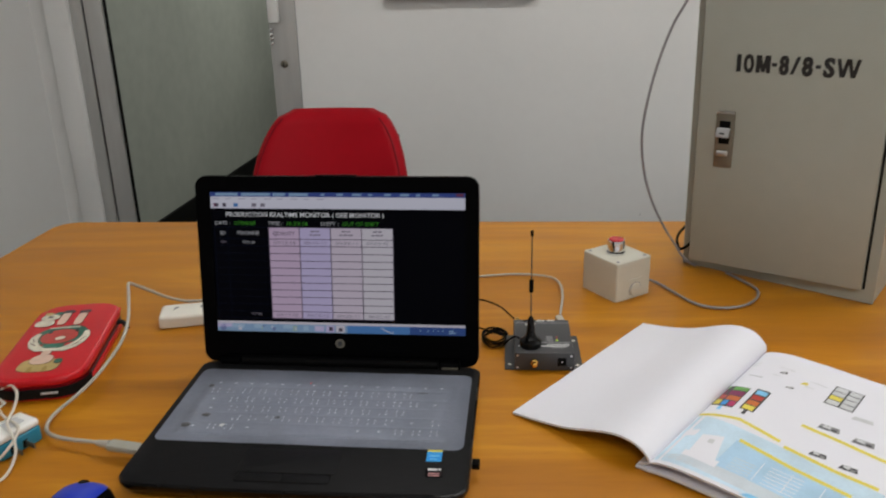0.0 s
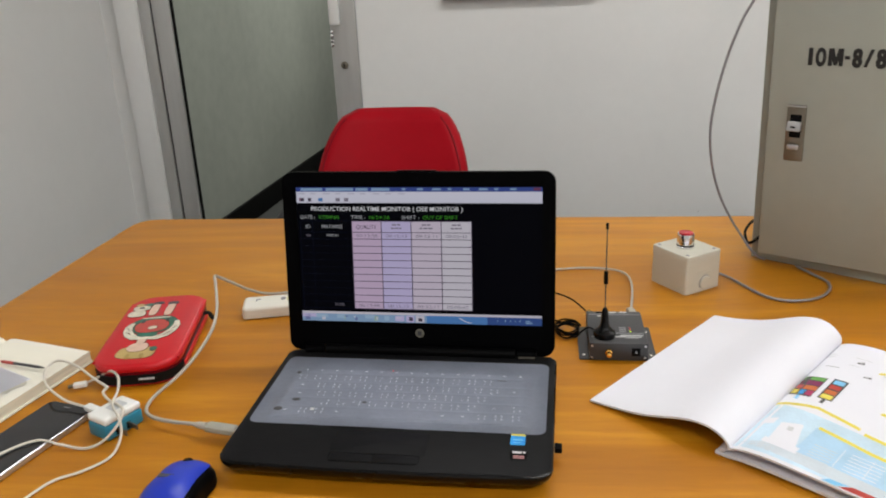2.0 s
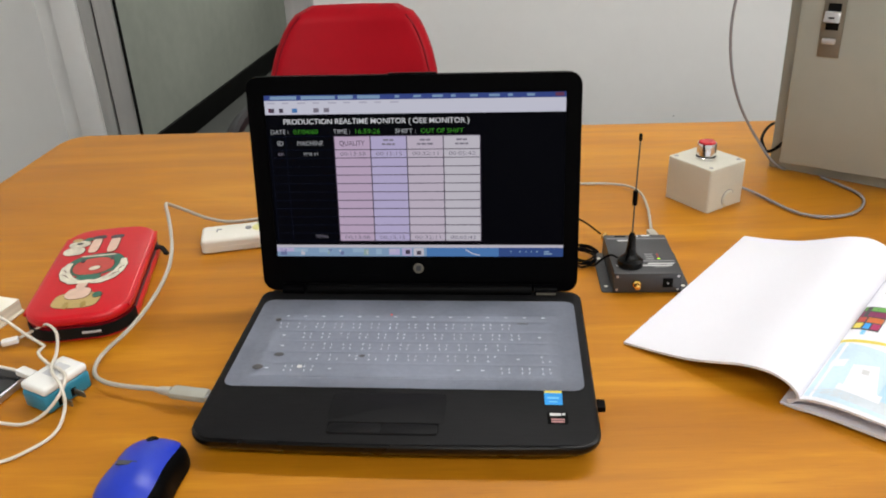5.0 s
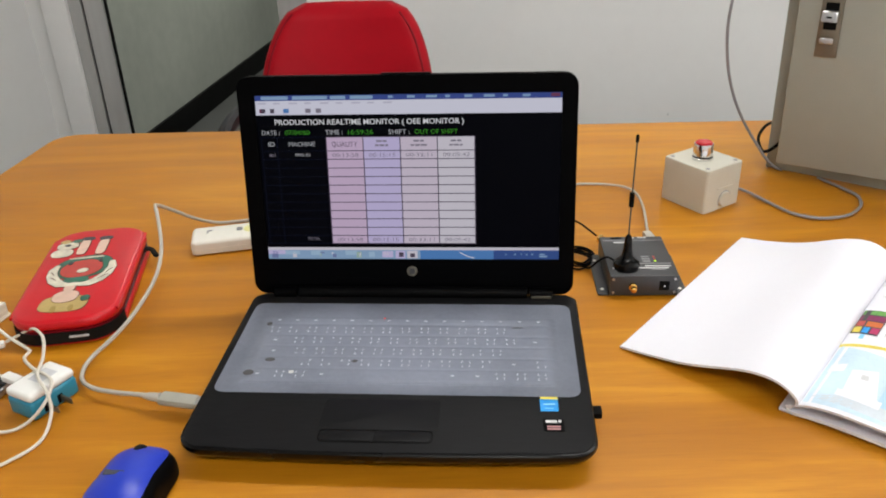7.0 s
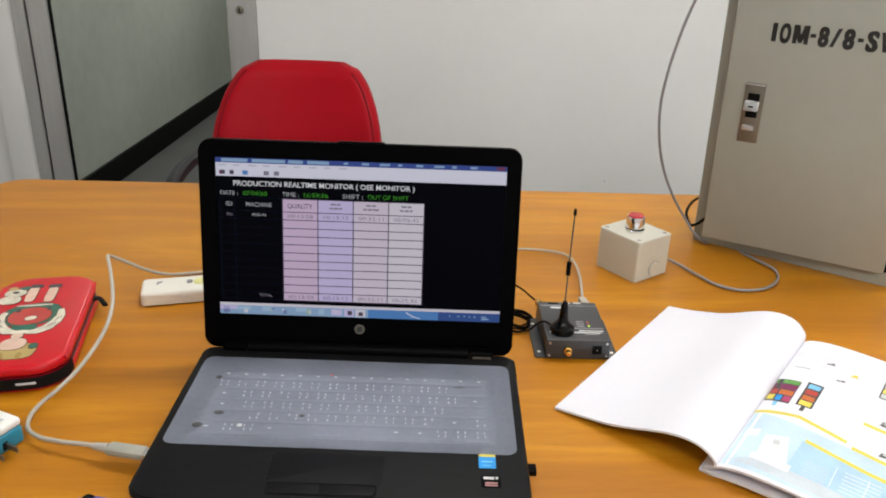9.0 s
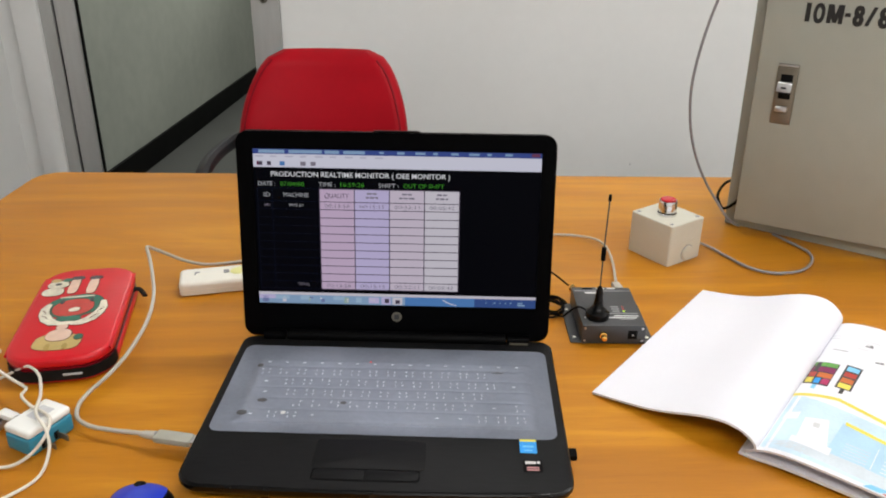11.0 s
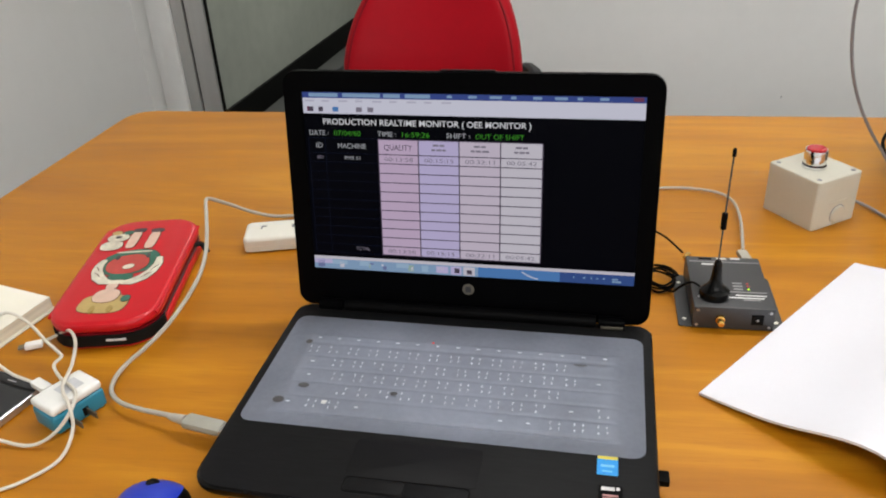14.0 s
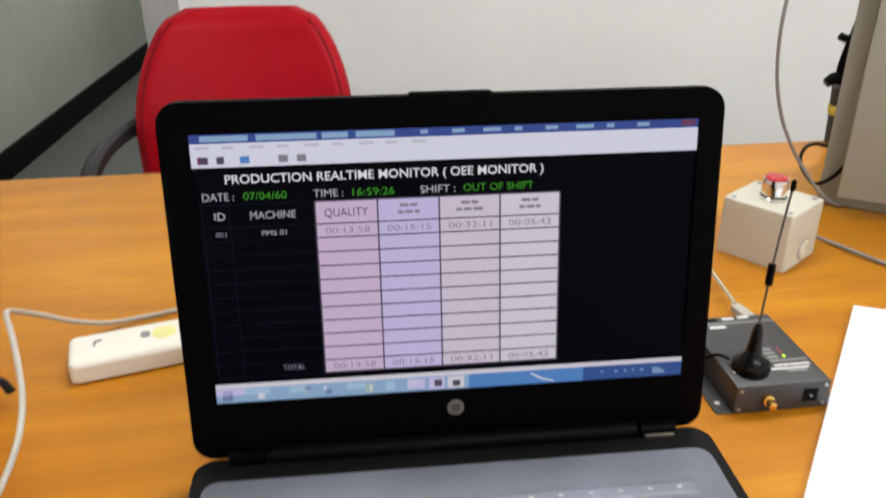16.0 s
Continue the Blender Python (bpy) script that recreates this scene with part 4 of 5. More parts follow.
part("lid", prism(outline(2 * W2, 2 * D2, 0.0035, 4), 0.05105, H, 0.0015, 3, False), M["boxgrey"], bb)
for sx in (-1, 1):
    for sy in (-1, 1):
        part("lid_screw", lathe([(0, 0.0004), (0.0026, 0.0004), (0.0030, 0)], 12, pose(sx * (W2 - 0.0075), sy * (D2 - 0.0075), H)), M["print_grey"], bb)
part("knockout", lathe([(0, 0.0026), (0.0098, 0.0026), (0.0112, 0.0008), (0.0112, 0)], 28, pose(0.004, -D2 - 0.0001, 0.0135, 90)), M["boxgrey"], boxbody, "round moulded cable knockout")
# shade of the groove round the knockout, laid on as a grey bead
arc = [(0.004 + 0.0116 * math.cos(radians(t)), -D2 - 0.0001, 0.0135 + 0.0116 * math.sin(radians(t))) for t in range(-40, 221, 20)]
part("knockout_groove", tube(arc, 0.0006, 5, 2), M["print_grey"], boxbody)
part("mould_rib", box(-0.012, -D2 - 0.0010, 0.030, 0.017, -D2 + 0.001, 0.0315), M["boxgrey"], boxbody)
btn = part("button_collar", lathe([(0.0138, 0), (0.0140, 0.003), (0.0120, 0.0045), (0.0120, 0.0052), (0.0130, 0.0058), (0.0128, 0.0205), (0.0122, 0.0222), (0.0112, 0.0222), (0, 0.0215)], 32, pose(-0.003, 0.0, H)), M["chrome"], bb, "chrome button collar")
part("button_cap", lathe([(0.0111, 0.0210), (0.0111, 0.0232), (0.0100, 0.0243), (0, 0.0248)], 28, pose(-0.003, 0.0, H)), M["red_btn"], btn, "red button cap")
part("collar_gasket", lathe([(0.0128, 0.0), (0.0132, 0.0022), (0.0115, 0.0024)], 28, pose(-0.003, 0, H + 0.0030)), M["gap"], btn)

bcable = thing("button_cable", pose(0, 0, T), "mauve-grey cable from the button box to the cabinet", "cable")
pts = [(0.507, 1.400, 0.014), (0.522, 1.398, 0.010), (0.544, 1.385, 0.0045), (0.560, 1.352, 0.0035), (0.580, 1.313, 0.0035), (0.610, 1.297, 0.0035), (0.648, 1.305, 0.0035), (0.676, 1.333, 0.0035), (0.686, 1.366, 0.0035), (0.676, 1.396, 0.0035), (0.670, 1.414, 0.0028), (0.665, 1.426, 0.0026), (0.661, 1.436, 0.0026)]
part("cord", tube(pts, 0.0021, 8, 8), M["cord_mauve"], bcable)

# ---------------------------------------------------------------- steel cabinet
CYAW, CLEAN, AJAR = -37.5, 2.8, 4.5
cab = thing("control_cabinet", pose(0.604, 1.488, T, 0, 0, CYAW) @ pose(0, 0, 0, CLEAN), "grey-beige steel control cabinet leaning slightly, its door ajar", "cabinet")
CW, CH, CD, CB = 0.292, 0.50, 0.155, 0.0010
# shell with an open front
b = ring(CW, CH, 0.002, CW / 2, CH / 2, 0.0240, 0.0220, CW - 0.0240, CH - 0.022, -CD, 0.0)
b.transform(pose(0, 0, CB, 90))
part("shell", b, M["cabinet"], cab)
part("back_panel", box(0.0242, CD - 0.012, CB + 0.0222, CW - 0.0242, CD - 0.001, CB + CH - 0.0222), M["cabinet"], cab)
for x in (0.02, CW - 0.02):
    for y in (CD - 0.02,):
        part("foot", lathe([(0, -y * 0.0489), (0.008, -y * 0.0489), (0.008, CB - 0.0001), (0, CB - 0.0001)], 12, pose(x, y, 0)), M["rubber"], cab, "black rubber foot")
# door, hung on its far edge and standing a little open
DOOR = pose(0.274, -0.0085, 0, 0, 0, AJAR) @ pose(-0.274, 0.0075, 0)
b = box(0.0203, -0.0075, 0.0222, 0.2745, 0.0, CB + CH - 0.0165, 0.0018, 2)
b.transform(DOOR)
dr = part("door", b, M["cabinet"], cab)
b = box(0.0235, 0.0001, 0.0310, 0.2610, 0.0040, CB + CH - 0.0285)
b.transform(DOOR)
part("seal", b, M["gap"], dr, "dark door seal")
# shaded gap at the hinge edge, put on as a flat black strip
part("edge_gasket", box(0.2750, -0.0008, 0.0225, 0.2782, -0.0001, CB + CH - 0.0170), M["gap"], cab, "black strip standing in for the shaded gap at the hinge side")
# latch
LX, LZ = 0.0622, 0.2262


def on_door(name, b, m, parent, label=""):
    b.transform(DOOR)
    return part(name, b, m, parent, label)


lat = on_door("latch_plate", box(LX - 0.0137, -0.0105, LZ - 0.0430, LX + 0.0137, -0.0074, LZ + 0.0430, 0.0012), M["steel"], dr, "worn nickel latch plate")
# highlight along the plate's top edge, added as a silver strip
on_door("plate_lip", box(LX - 0.0134, -0.0126, LZ + 0.0402, LX + 0.0134, -0.0104, LZ + 0.0427, 0.0006), M["silver"], lat, "silver strip standing in for the highlight on the top edge")
# no recess is cut: its darkness is a black patch on the plate
on_door("latch_recess", box(LX - 0.0080, -0.0110, LZ - 0.0062, LX + 0.0080, -0.0104, LZ + 0.0288, 0.0002), M["gap"], lat)
b = box(LX - 0.0105, -0.0172, LZ + 0.0055, LX + 0.0092, -0.0112, LZ + 0.0190, 0.0018, 2)
for v in b.verts:
    v.co.y -= 0.0045 * (LZ + 0.0190 - v.co.z) / 0.0135
on_door("latch_lever", b, M["silver"], lat, "bright latch lever")
on_door("keyhole", box(LX - 0.0045, -0.0204, LZ + 0.0105, LX + 0.0025, -0.0195, LZ + 0.0128), M["gap"], lat)
on_door("latch_push", box(LX - 0.0095, -0.0160, LZ - 0.0245, LX + 0.0075, -0.0106, LZ - 0.0165, 0.0022, 3), M["silver"], lat)
SIGN_X, SIGN_Z, SIGN_W, SIGN_H = 0.0708, 0.3284, 0.1630, 0.0247
for ch, off, w in (("I", 0.0, 0.038), ("O", 0.060, 0.090), ("M", 0.166, 0.122), ("-", 0.299, 0.043), ("8", 0.359, 0.082), ("/", 0.452, 0.078), ("8", 0.545, 0.088), ("-", 0.652, 0.043), ("S", 0.715, 0.090), ("W", 0.814, 0.186)):
    x, wd, ht, sk = SIGN_X + off * SIGN_W, w * SIGN_W, SIGN_H, 0.0055
    b = bmesh.new()
    polys = []
    if ch == "I":
        polys = [[(0, 0), (wd, 0), (wd, ht), (0, ht)]]
    elif ch == "-":
        polys = [[(0, ht * 0.40), (wd, ht * 0.40), (wd, ht * 0.60), (0, ht * 0.60)]]
    elif ch == "/":
        polys = [[(0, 0), (wd * 0.38, 0), (wd, ht), (wd * 0.62, ht)]]
    elif ch == "M":
        polys = [[(0, 0), (sk, 0), (sk, ht), (0, ht)], [(wd - sk, 0), (wd, 0), (wd, ht), (wd - sk, ht)], [(wd / 2 - 0.0024, 0.001), (wd / 2 + 0.0024, 0.001), (sk + 0.0016, ht), (0.0005, ht)], [(wd / 2 - 0.0024, 0.001), (wd / 2 + 0.0024, 0.001), (wd - 0.0005, ht), (wd - sk - 0.0016, ht)]]
    elif ch == "W":
        q = wd / 4
        polys = [[(q * k + (0 if k % 2 == 0 else -0.0008), ht if k % 2 == 0 else 0), (q * k + 0.0052, ht if k % 2 == 0 else 0), (q * (k + 1) + 0.0036, 0 if k % 2 == 0 else ht), (q * (k + 1) - 0.0016, 0 if k % 2 == 0 else ht)] for k in range(4)]
        polys = [[(px * (wd / (wd + 0.0040)), py) for px, py in p] for p in polys]
    for k, p in enumerate(polys):
        t = prism(p, -0.0002, 0.0002 + 0.00003 * k)
        t.transform(pose(x, -0.0079, SIGN_Z, 90))
        join(b, t)
    for k in range(0 if polys else 4):
        t = lettering(ch, ht, wd - 0.0016, 0.0002, "LEFT", 0.0012)
        t.transform(pose(x + 0.00055 * k, -0.0079 - 0.00002 * k, SIGN_Z, 90))
        join(b, t)
    on_door("letter", b, M["print_black"], dr, "bold black stencilled letter")

hang = thing("hanging_cable", pose(0, 0, 0), "thin mauve-grey cable hanging beside the cabinet", "cable")
pts = [(0.720, 1.560, 1.2605), (0.655, 1.535, 1.266), (0.612, 1.512, 1.230), (0.581, 1.505, 1.171), (0.562, 1.505, 1.134), (0.544, 1.505, 1.079), (0.531, 1.504, 1.018), (0.5255, 1.502, 0.961), (0.5340, 1.506, 0.902), (0.5500, 1.506, 0.852), (0.570, 1.500, 0.812), (0.588, 1.490, 0.784), (0.599, 1.477, 0.767), (0.609, 1.467, 0.7580), (0.620, 1.466, 0.7535)]
part("cord", tube(pts, 0.0021, 8, 8), M["cord_mauve"], hang)
bl = thing("black_lead", pose(0, 0, 0), "black lead looping from behind into the cabinet's door gap", "cable")
pts = [(0.735, 1.655, 0.760), (0.7127, 1.6250, 0.7668), (0.6869, 1.6120, 0.7767), (0.6602, 1.5950, 0.7854), (0.6331, 1.5720, 0.7893), (0.6153, 1.5520, 0.7858), (0.6024, 1.5280, 0.7817), (0.5980, 1.5070, 0.7771), (0.5985, 1.4925, 0.7735), (0.6020, 1.4790, 0.7800), (0.6090, 1.4710, 0.7910), (0.6165, 1.4690, 0.8020)]
part("cord", tube(pts, 0.0024, 7, 8), M["black"], bl)

# unidentified thing, its outline shaped to fit the last camera view
tool = thing("handled_tool", pose(0.768, 1.693, T), "black-handled tool leaning behind the cabinet", "tool")
part("barrel", tube([(0, 0, 0.001), (-0.004, 0, 0.04), (-0.010, 0, 0.084)], lambda t: 0.019 - 0.003 * t, 14, 6), M["grey_plastic"], tool)
part("band", lathe([(0.0180, 0), (0.0192, 0.002), (0.0192, 0.012), (0.0180, 0.014)], 18, pose(-0.0045, 0, 0.044, 0, -6)), M["yellow"], tool, "yellow band")
part("foot_pad", tube([(-0.039, 0, 0.089), (-0.028, 0, 0.095), (-0.012, 0, 0.094), (0.006, 0, 0.090)], lambda t: 0.007 + 0.005 * t, 10, 5), M["black"], tool)
part("handle", tube([(-0.012, 0, 0.090), (-0.016, 0, 0.108), (-0.014, 0, 0.132), (-0.010, 0, 0.155), (-0.006, 0, 0.182)], lambda t: 0.011 - 0.005 * t, 10, 6), M["black"], tool)
part("trigger", tube([(-0.012, 0, 0.148), (-0.024, 0, 0.151), (-0.032, 0, 0.154)], 0.0055, 8, 4), M["black"], tool)

# ---------------------------------------------------------------- catalogue
book = thing("open_catalogue", pose(0.4205, 0.9115, T, 0, 0, -40.0), "open product catalogue, blank pages curling over the printed side", "catalogue")
# book space: x to the right of the spine, y along the spine away from its front end
PH = 0.302
LEFT = [(0.0, 0.0065), (-0.0085, 0.0120), (-0.0085, 0.0200), (-0.0010, 0.0280), (0.010, 0.0335), (0.025, 0.0352), (0.042, 0.0325), (0.058, 0.0273), (0.078, 0.0198), (0.100, 0.0132), (0.130, 0.0078), (0.150, 0.0052), (0.1625, 0.0038)]
RIGHTP = [(0.0, 0.0065), (0.008, 0.0125), (0.020, 0.0170), (0.040, 0.0195), (0.065, 0.0195), (0.095, 0.0185), (0.130, 0.0170), (0.165, 0.0155), (0.205, 0.0140)]


def profile(prof, per=5):
    return [(p.x, p.z) for p in smooth_path([(x, 0, z) for x, z in prof], per)]


def sheet(prof, sign, thick, grow, ny=18):
    """A curled stack of leaves: grow(v) scales its height along the spine."""
    b = bmesh.new()
    pr = profile(prof)
    n = len(pr)
    norm = []
    for i in range(n):
        a, c = pr[max(0, i - 1)], pr[min(n - 1, i + 1)]
        d = Vector((c[0] - a[0], c[1] - a[1])).normalized()
        norm.append((-d.y, d.x))
    g = {}
    for j in range(ny + 1):
        v = j / ny
        for i, (x, z) in enumerate(pr):
            k = 1 + (grow(v) - 1) * min(1, z / 0.012)
            zz = max(z * k, 0.0012 + thick)
            g[i, j, 1] = b.verts.new((sign * x, v * PH, zz))
            g[i, j, 0] = b.verts.new((sign * (x - norm[i][0] * thick), v * PH, max(0.0006, zz - norm[i][1] * thick)))
    for j in range(ny):
        for i in range(n - 1):
            b.faces.new((g[i, j, 1], g[i + 1, j, 1], g[i + 1, j + 1, 1], g[i, j + 1, 1]))
            b.faces.new((g[i, j, 0], g[i + 1, j, 0], g[i + 1, j + 1, 0], g[i, j + 1, 0]))
    for j in (0, ny):
        for i in range(n - 1):
            b.faces.new((g[i, j, 0], g[i + 1, j, 0], g[i + 1, j, 1], g[i, j, 1])).material_index = 1
    for i in (0, n - 1):
        for j in range(ny):
            b.faces.new((g[i, j, 0], g[i, j + 1, 0], g[i, j + 1, 1], g[i, j, 1])).material_index = 1
    return b


def grow_left(v):
    return 0.87 + 0.29 * v


def grow_right(v):
    return 1.0 + 0.10 * v


part("curled_page", sheet(LEFT, -1, 0.0024, grow_left), [M["paper"], M["paper_edge"]], book, "curled blank white pages")
rp = part("printed_page", sheet(RIGHTP, 1, 0.0022, grow_right), [M["paper"], M["paper_edge"]], book, "printed white page")
low = [(x, max(0.0042, z * 0.45 - 0.002)) for x, z in RIGHTP]
part("lower_page", sheet(low, 1, 0.0030, lambda v: 1.0), [M["paper"], M["paper_edge"]], book)
part("spine", box(-0.006, 0, 0.0004, 0.010, PH, 0.0040, 0.0012), M["paper"], book)

RPR = profile(RIGHTP)


def page_z(s, v):
    for (x0, z0), (x1, z1) in zip(RPR, RPR[1:]):
        if x0 <= s <= x1:
            z = z0 + (z1 - z0) * (s - x0) / (x1 - x0)
            break
    else:
        z = RPR[-1][1]
    return z * (1 + (grow_right(v / PH) - 1) * min(1, z / 0.012))


def ink(quad, m, name="print_block", lift=0.0005, nu=10, nv=8, label=""):
    """A printed patch on the curved right page between four (s, v) corners."""
    b = bmesh.new()
    g = {}
    for i in range(nu + 1):
        for j in range(nv + 1):
            u, w = i / nu, j / nv
            s = (1 - u) * ((1 - w) * quad[0][0] + w * quad[3][0]) + u * ((1 - w) * quad[1][0] + w * quad[2][0])
            v = (1 - u) * ((1 - w) * quad[0][1] + w * quad[3][1]) + u * ((1 - w) * quad[1][1] + w * quad[2][1])
            g[i, j] = b.verts.new((s, v, page_z(s, v) + 0.0002 + 0.3 * (lift - 0.0005)))
    for i in range(nu):
        for j in range(nv):
            b.faces.new((g[i, j], g[i + 1, j], g[i + 1, j + 1], g[i, j + 1]))
    return part(name, b, m, rp, label)


def rect(s0, v0, s1, v1):
    return [(s0, v0), (s1, v0), (s1, v1), (s0, v1)]


ink([(0.004, 0.006), (0.203, 0.004), (0.203, 0.091), (0.004, 0.112)], M["sky"], "tinted_panel", 0.0005, 24, 12, "pale blue tinted panel")
ink([(0.062, 0.026), (0.203, 0.020), (0.203, 0.062), (0.064, 0.084)], M["sky_deep"], "tinted_panel", 0.0007, 20, 10, "deeper blue tinted panel")
ink([(0.010, 0.014), (0.200, 0.004), (0.200, 0.022), (0.040, 0.030)], M["grey_blue"], "tinted_panel", 0.0008, 20, 6)
for a, c, e2 in (((0.008, 0.113), (0.050, 0.122), (0.098, 0.110)), ((0.104, 0.104), (0.156, 0.097), (0.196, 0.096)), ((0.066, 0.085), (0.122, 0.074), (0.180, 0.068)), ((0.104, 0.155), (0.144, 0.152), (0.192, 0.146))):
    for p, q in ((a, c), (c, e2)):
        ink([(p[0], p[1] - 0.0028), (q[0], q[1] - 0.0028), (q[0], q[1] + 0.0028), (p[0], p[1] + 0.0028)], M["yellow"], "heading_rule", 0.0009, 8, 1, "yellow heading rule")
ink(rect(0.010, 0.140, 0.034, 0.193), M["ink"], "colour_chart", 0.0006, 6, 8)
for s0, v0, s1, v1, m in ((0.011, 0.183, 0.033, 0.192, "lime"), (0.011, 0.170, 0.033, 0.181, "plum"), (0.011, 0.157, 0.0175, 0.168, "red2"), (0.019, 0.157, 0.033, 0.168, "orange"), (0.011, 0.143, 0.0175, 0.155, "yellow"), (0.019, 0.143, 0.0245, 0.155, "blue_label"), (0.026, 0.143, 0.033, 0.155, "pink")):
    ink(rect(s0, v0, s1, v1), M[m], "colour_swatch", 0.0009, 3, 2)
ink(rect(0.040, 0.144, 0.056, 0.197), M["ink"], "colour_chart", 0.0006, 4, 8)
for v0, m in ((0.184, "sky_mid"), (0.171, "red2"), (0.158, "orange"), (0.146, "yellow")):
    ink(rect(0.042, v0, 0.054, v0 + 0.010), M[m], "colour_swatch", 0.0009, 3, 2)
ink(rect(0.046, 0.134, 0.050, 0.144), M["ink"], "chart_foot", 0.0008, 2, 2)
ink(rect(0.020, 0.130, 0.024, 0.140), M["sky_mid"], "chart_foot", 0.0008, 2, 2)
ink(rect(0.106, 0.216, 0.137, 0.262), M["ink"], "colour_chart", 0.0006, 6, 8)
for s0 in (0.1075, 0.1225):
    for k in range(4):
        m = "yellow" if (s0 < 0.12 and k == 1) else "ink_pale"
        ink(rect(s0, 0.218 + 0.011 * k, s0 + 0.013, 0.2275 + 0.011 * k), M[m], "colour_swatch", 0.0009, 3, 2)
# product pictures and text lines
for s, v, w, h, m in ((0.135, 0.113, 0.017, 0.010, "ink"), (0.165, 0.110, 0.018, 0.010, "ink"), (0.128, 0.168, 0.022, 0.012, "print_grey"), (0.163, 0.165, 0.022, 0.012, "print_grey"), (0.050, 0.252, 0.009, 0.008, "print_grey"), (0.067, 0.222, 0.010, 0.006, "print_grey"), (0.077, 0.242, 0.008, 0.008, "yellow"), (0.150, 0.208, 0.022, 0.010, "ink_pale"), (0.075, 0.172, 0.020, 0.012, "paper")):
    ink([(s - w / 2, v - h / 2), (s + w / 2, v - h / 2 + 0.002), (s + w / 2 - 0.002, v + h / 2), (s - w / 2 + 0.002, v + h / 2 - 0.002)], M[m], "product_picture", 0.0009, 4, 3)
    if m in ("ink", "print_grey"):
        ink(rect(s - w * 0.30, v - h * 0.10, s + w * 0.05, v + h * 0.28), M["ink_pale"], "picture_detail", 0.0012, 2, 2)
        ink(rect(s + w * 0.12, v - h * 0.32, s + w * 0.36, v + h * 0.10), M["print_grey" if m == "ink" else "ink"], "picture_detail", 0.0012, 2, 2)
        ink(rect(s - w * 0.42, v - h * 0.42, s + w * 0.02, v - h * 0.18), M["ink"], "picture_detail", 0.0013, 2, 2)
ink([(0.034, 0.034), (0.062, 0.034), (0.052, 0.080), (0.032, 0.072)], M["paper"], "product_picture", 0.0010, 6, 8, "picture of a white device")
ink([(0.042, 0.060), (0.048, 0.060), (0.047, 0.068), (0.041, 0.068)], M["ink_pale"], "product_picture", 0.0013, 2, 2)
ink([(0.014, 0.060), (0.026, 0.066), (0.026, 0.080), (0.014, 0.074)], M["paper"], "product_picture", 0.0010, 4, 4)
ink([(0.030, 0.026), (0.066, 0.024), (0.066, 0.036), (0.030, 0.036)], M["paper"], "product_picture", 0.0011, 6, 3)
for s, v, w in ((0.014, 0.263, 0.010), (0.013, 0.256, 0.012), (0.026, 0.226, 0.016), (0.050, 0.262, 0.018), (0.046, 0.240, 0.012), (0.090, 0.250, 0.020), (0.084, 0.236, 0.010)):
    ink(rect(s - w / 2, v, s + w / 2, v + 0.0014), M["ink_pale"] if s != 0.026 else M["print_grey"], "text_line", 0.0009, 3, 1)
for k in range(6):
    ink(rect(0.074, 0.052 - 0.005 * k, 0.096, 0.0534 - 0.005 * k), M["grey_blue"], "text_line", 0.0010, 3, 1)
    ink(rect(0.108, 0.060 - 0.006 * k, 0.140, 0.0612 - 0.006 * k), M["paper"], "text_line", 0.0010, 3, 1)
for s in (0.100, 0.128, 0.158):
    ink(rect(s, 0.028, s + 0.0008, 0.064), M["paper"], "table_rule", 0.0010, 1, 6)
ink([(0.116, 0.0015), (0.203, 0.0015), (0.203, 0.0095), (0.126, 0.0095)], M["red2"], "footer_band", 0.0011, 12, 2, "dark red footer band")
ink([(0.100, 0.0015), (0.114, 0.0015), (0.124, 0.0090), (0.106, 0.0080)], M["sky_mid"], "footer_band", 0.0011, 4, 2, "bright blue footer flash")

# ---------------------------------------------------------------- pencil case
pc = thing("pencil_case", pose(-0.2935, 1.157, T, 0, 0, 9.5), "glossy red zip pencil case with a printed figure", "pencil case")
PW, PL, PHT = 0.112, 0.226, 0.031
part("base", prism(outline(PW, PL, 0.036, 8), 0.0005, 0.0125, 0.004, 3), M["case_red"], pc)
part("zip_tape", prism(outline(PW - 0.003, PL - 0.003, 0.035, 8), 0.0120, 0.0185), M["leather_dark"], pc, "dark red zip tape")
part("zip_teeth", prism(outline(PW - 0.001, PL - 0.001, 0.036, 8), 0.0148, 0.0160), M["ink"], pc)
gus = [p for p in outline(PW + 0.0006, PL + 0.0006, 0.0363, 8) if p[1] < -PL / 2 + 0.037]
gus = [p for p in gus if p[0] < 0] + [p for p in gus if p[0] >= 0]
part("end_gusset", prism(gus, 0.0040, 0.0165), M["rubber"], pc, "black fabric end gusset")
lidp = prism(outline(PW, PL, 0.036, 8), 0.0180, PHT, 0.006, 4)
topm = part("lid", lidp, M["case_red"], pc)
part("rim_piping", tube([(x, y, PHT - 0.0035) for x, y in outline(PW - 0.004, PL - 0.004, 0.034, 4)] + [(PW / 2 - 0.036, -PL / 2 + 0.002, PHT - 0.0035)], 0.0018, 6, 2), M["case_red"], topm)
part("front_opening", box(0.006, -PL / 2 - 0.0012, 0.0095, 0.026, -PL / 2 + 0.003, 0.0125, 0.0012), M["ink_pale"], pc, "pale strip showing in the zip")
part("zip_pull", tube([(PW / 2 - 0.002, PL / 2 - 0.050, 0.019), (PW / 2 + 0.006, PL / 2 - 0.048, 0.018), (PW / 2 + 0.013, PL / 2 - 0.056, 0.012)], 0.0042, 8, 4, 0.6), M["rubber"], pc, "black zip pull")


def print_patch(cx, cy, w, h, m, lift, name="print_patch", a=0, seg=20, power=2.0):
    vs = []
    for i in range(seg):
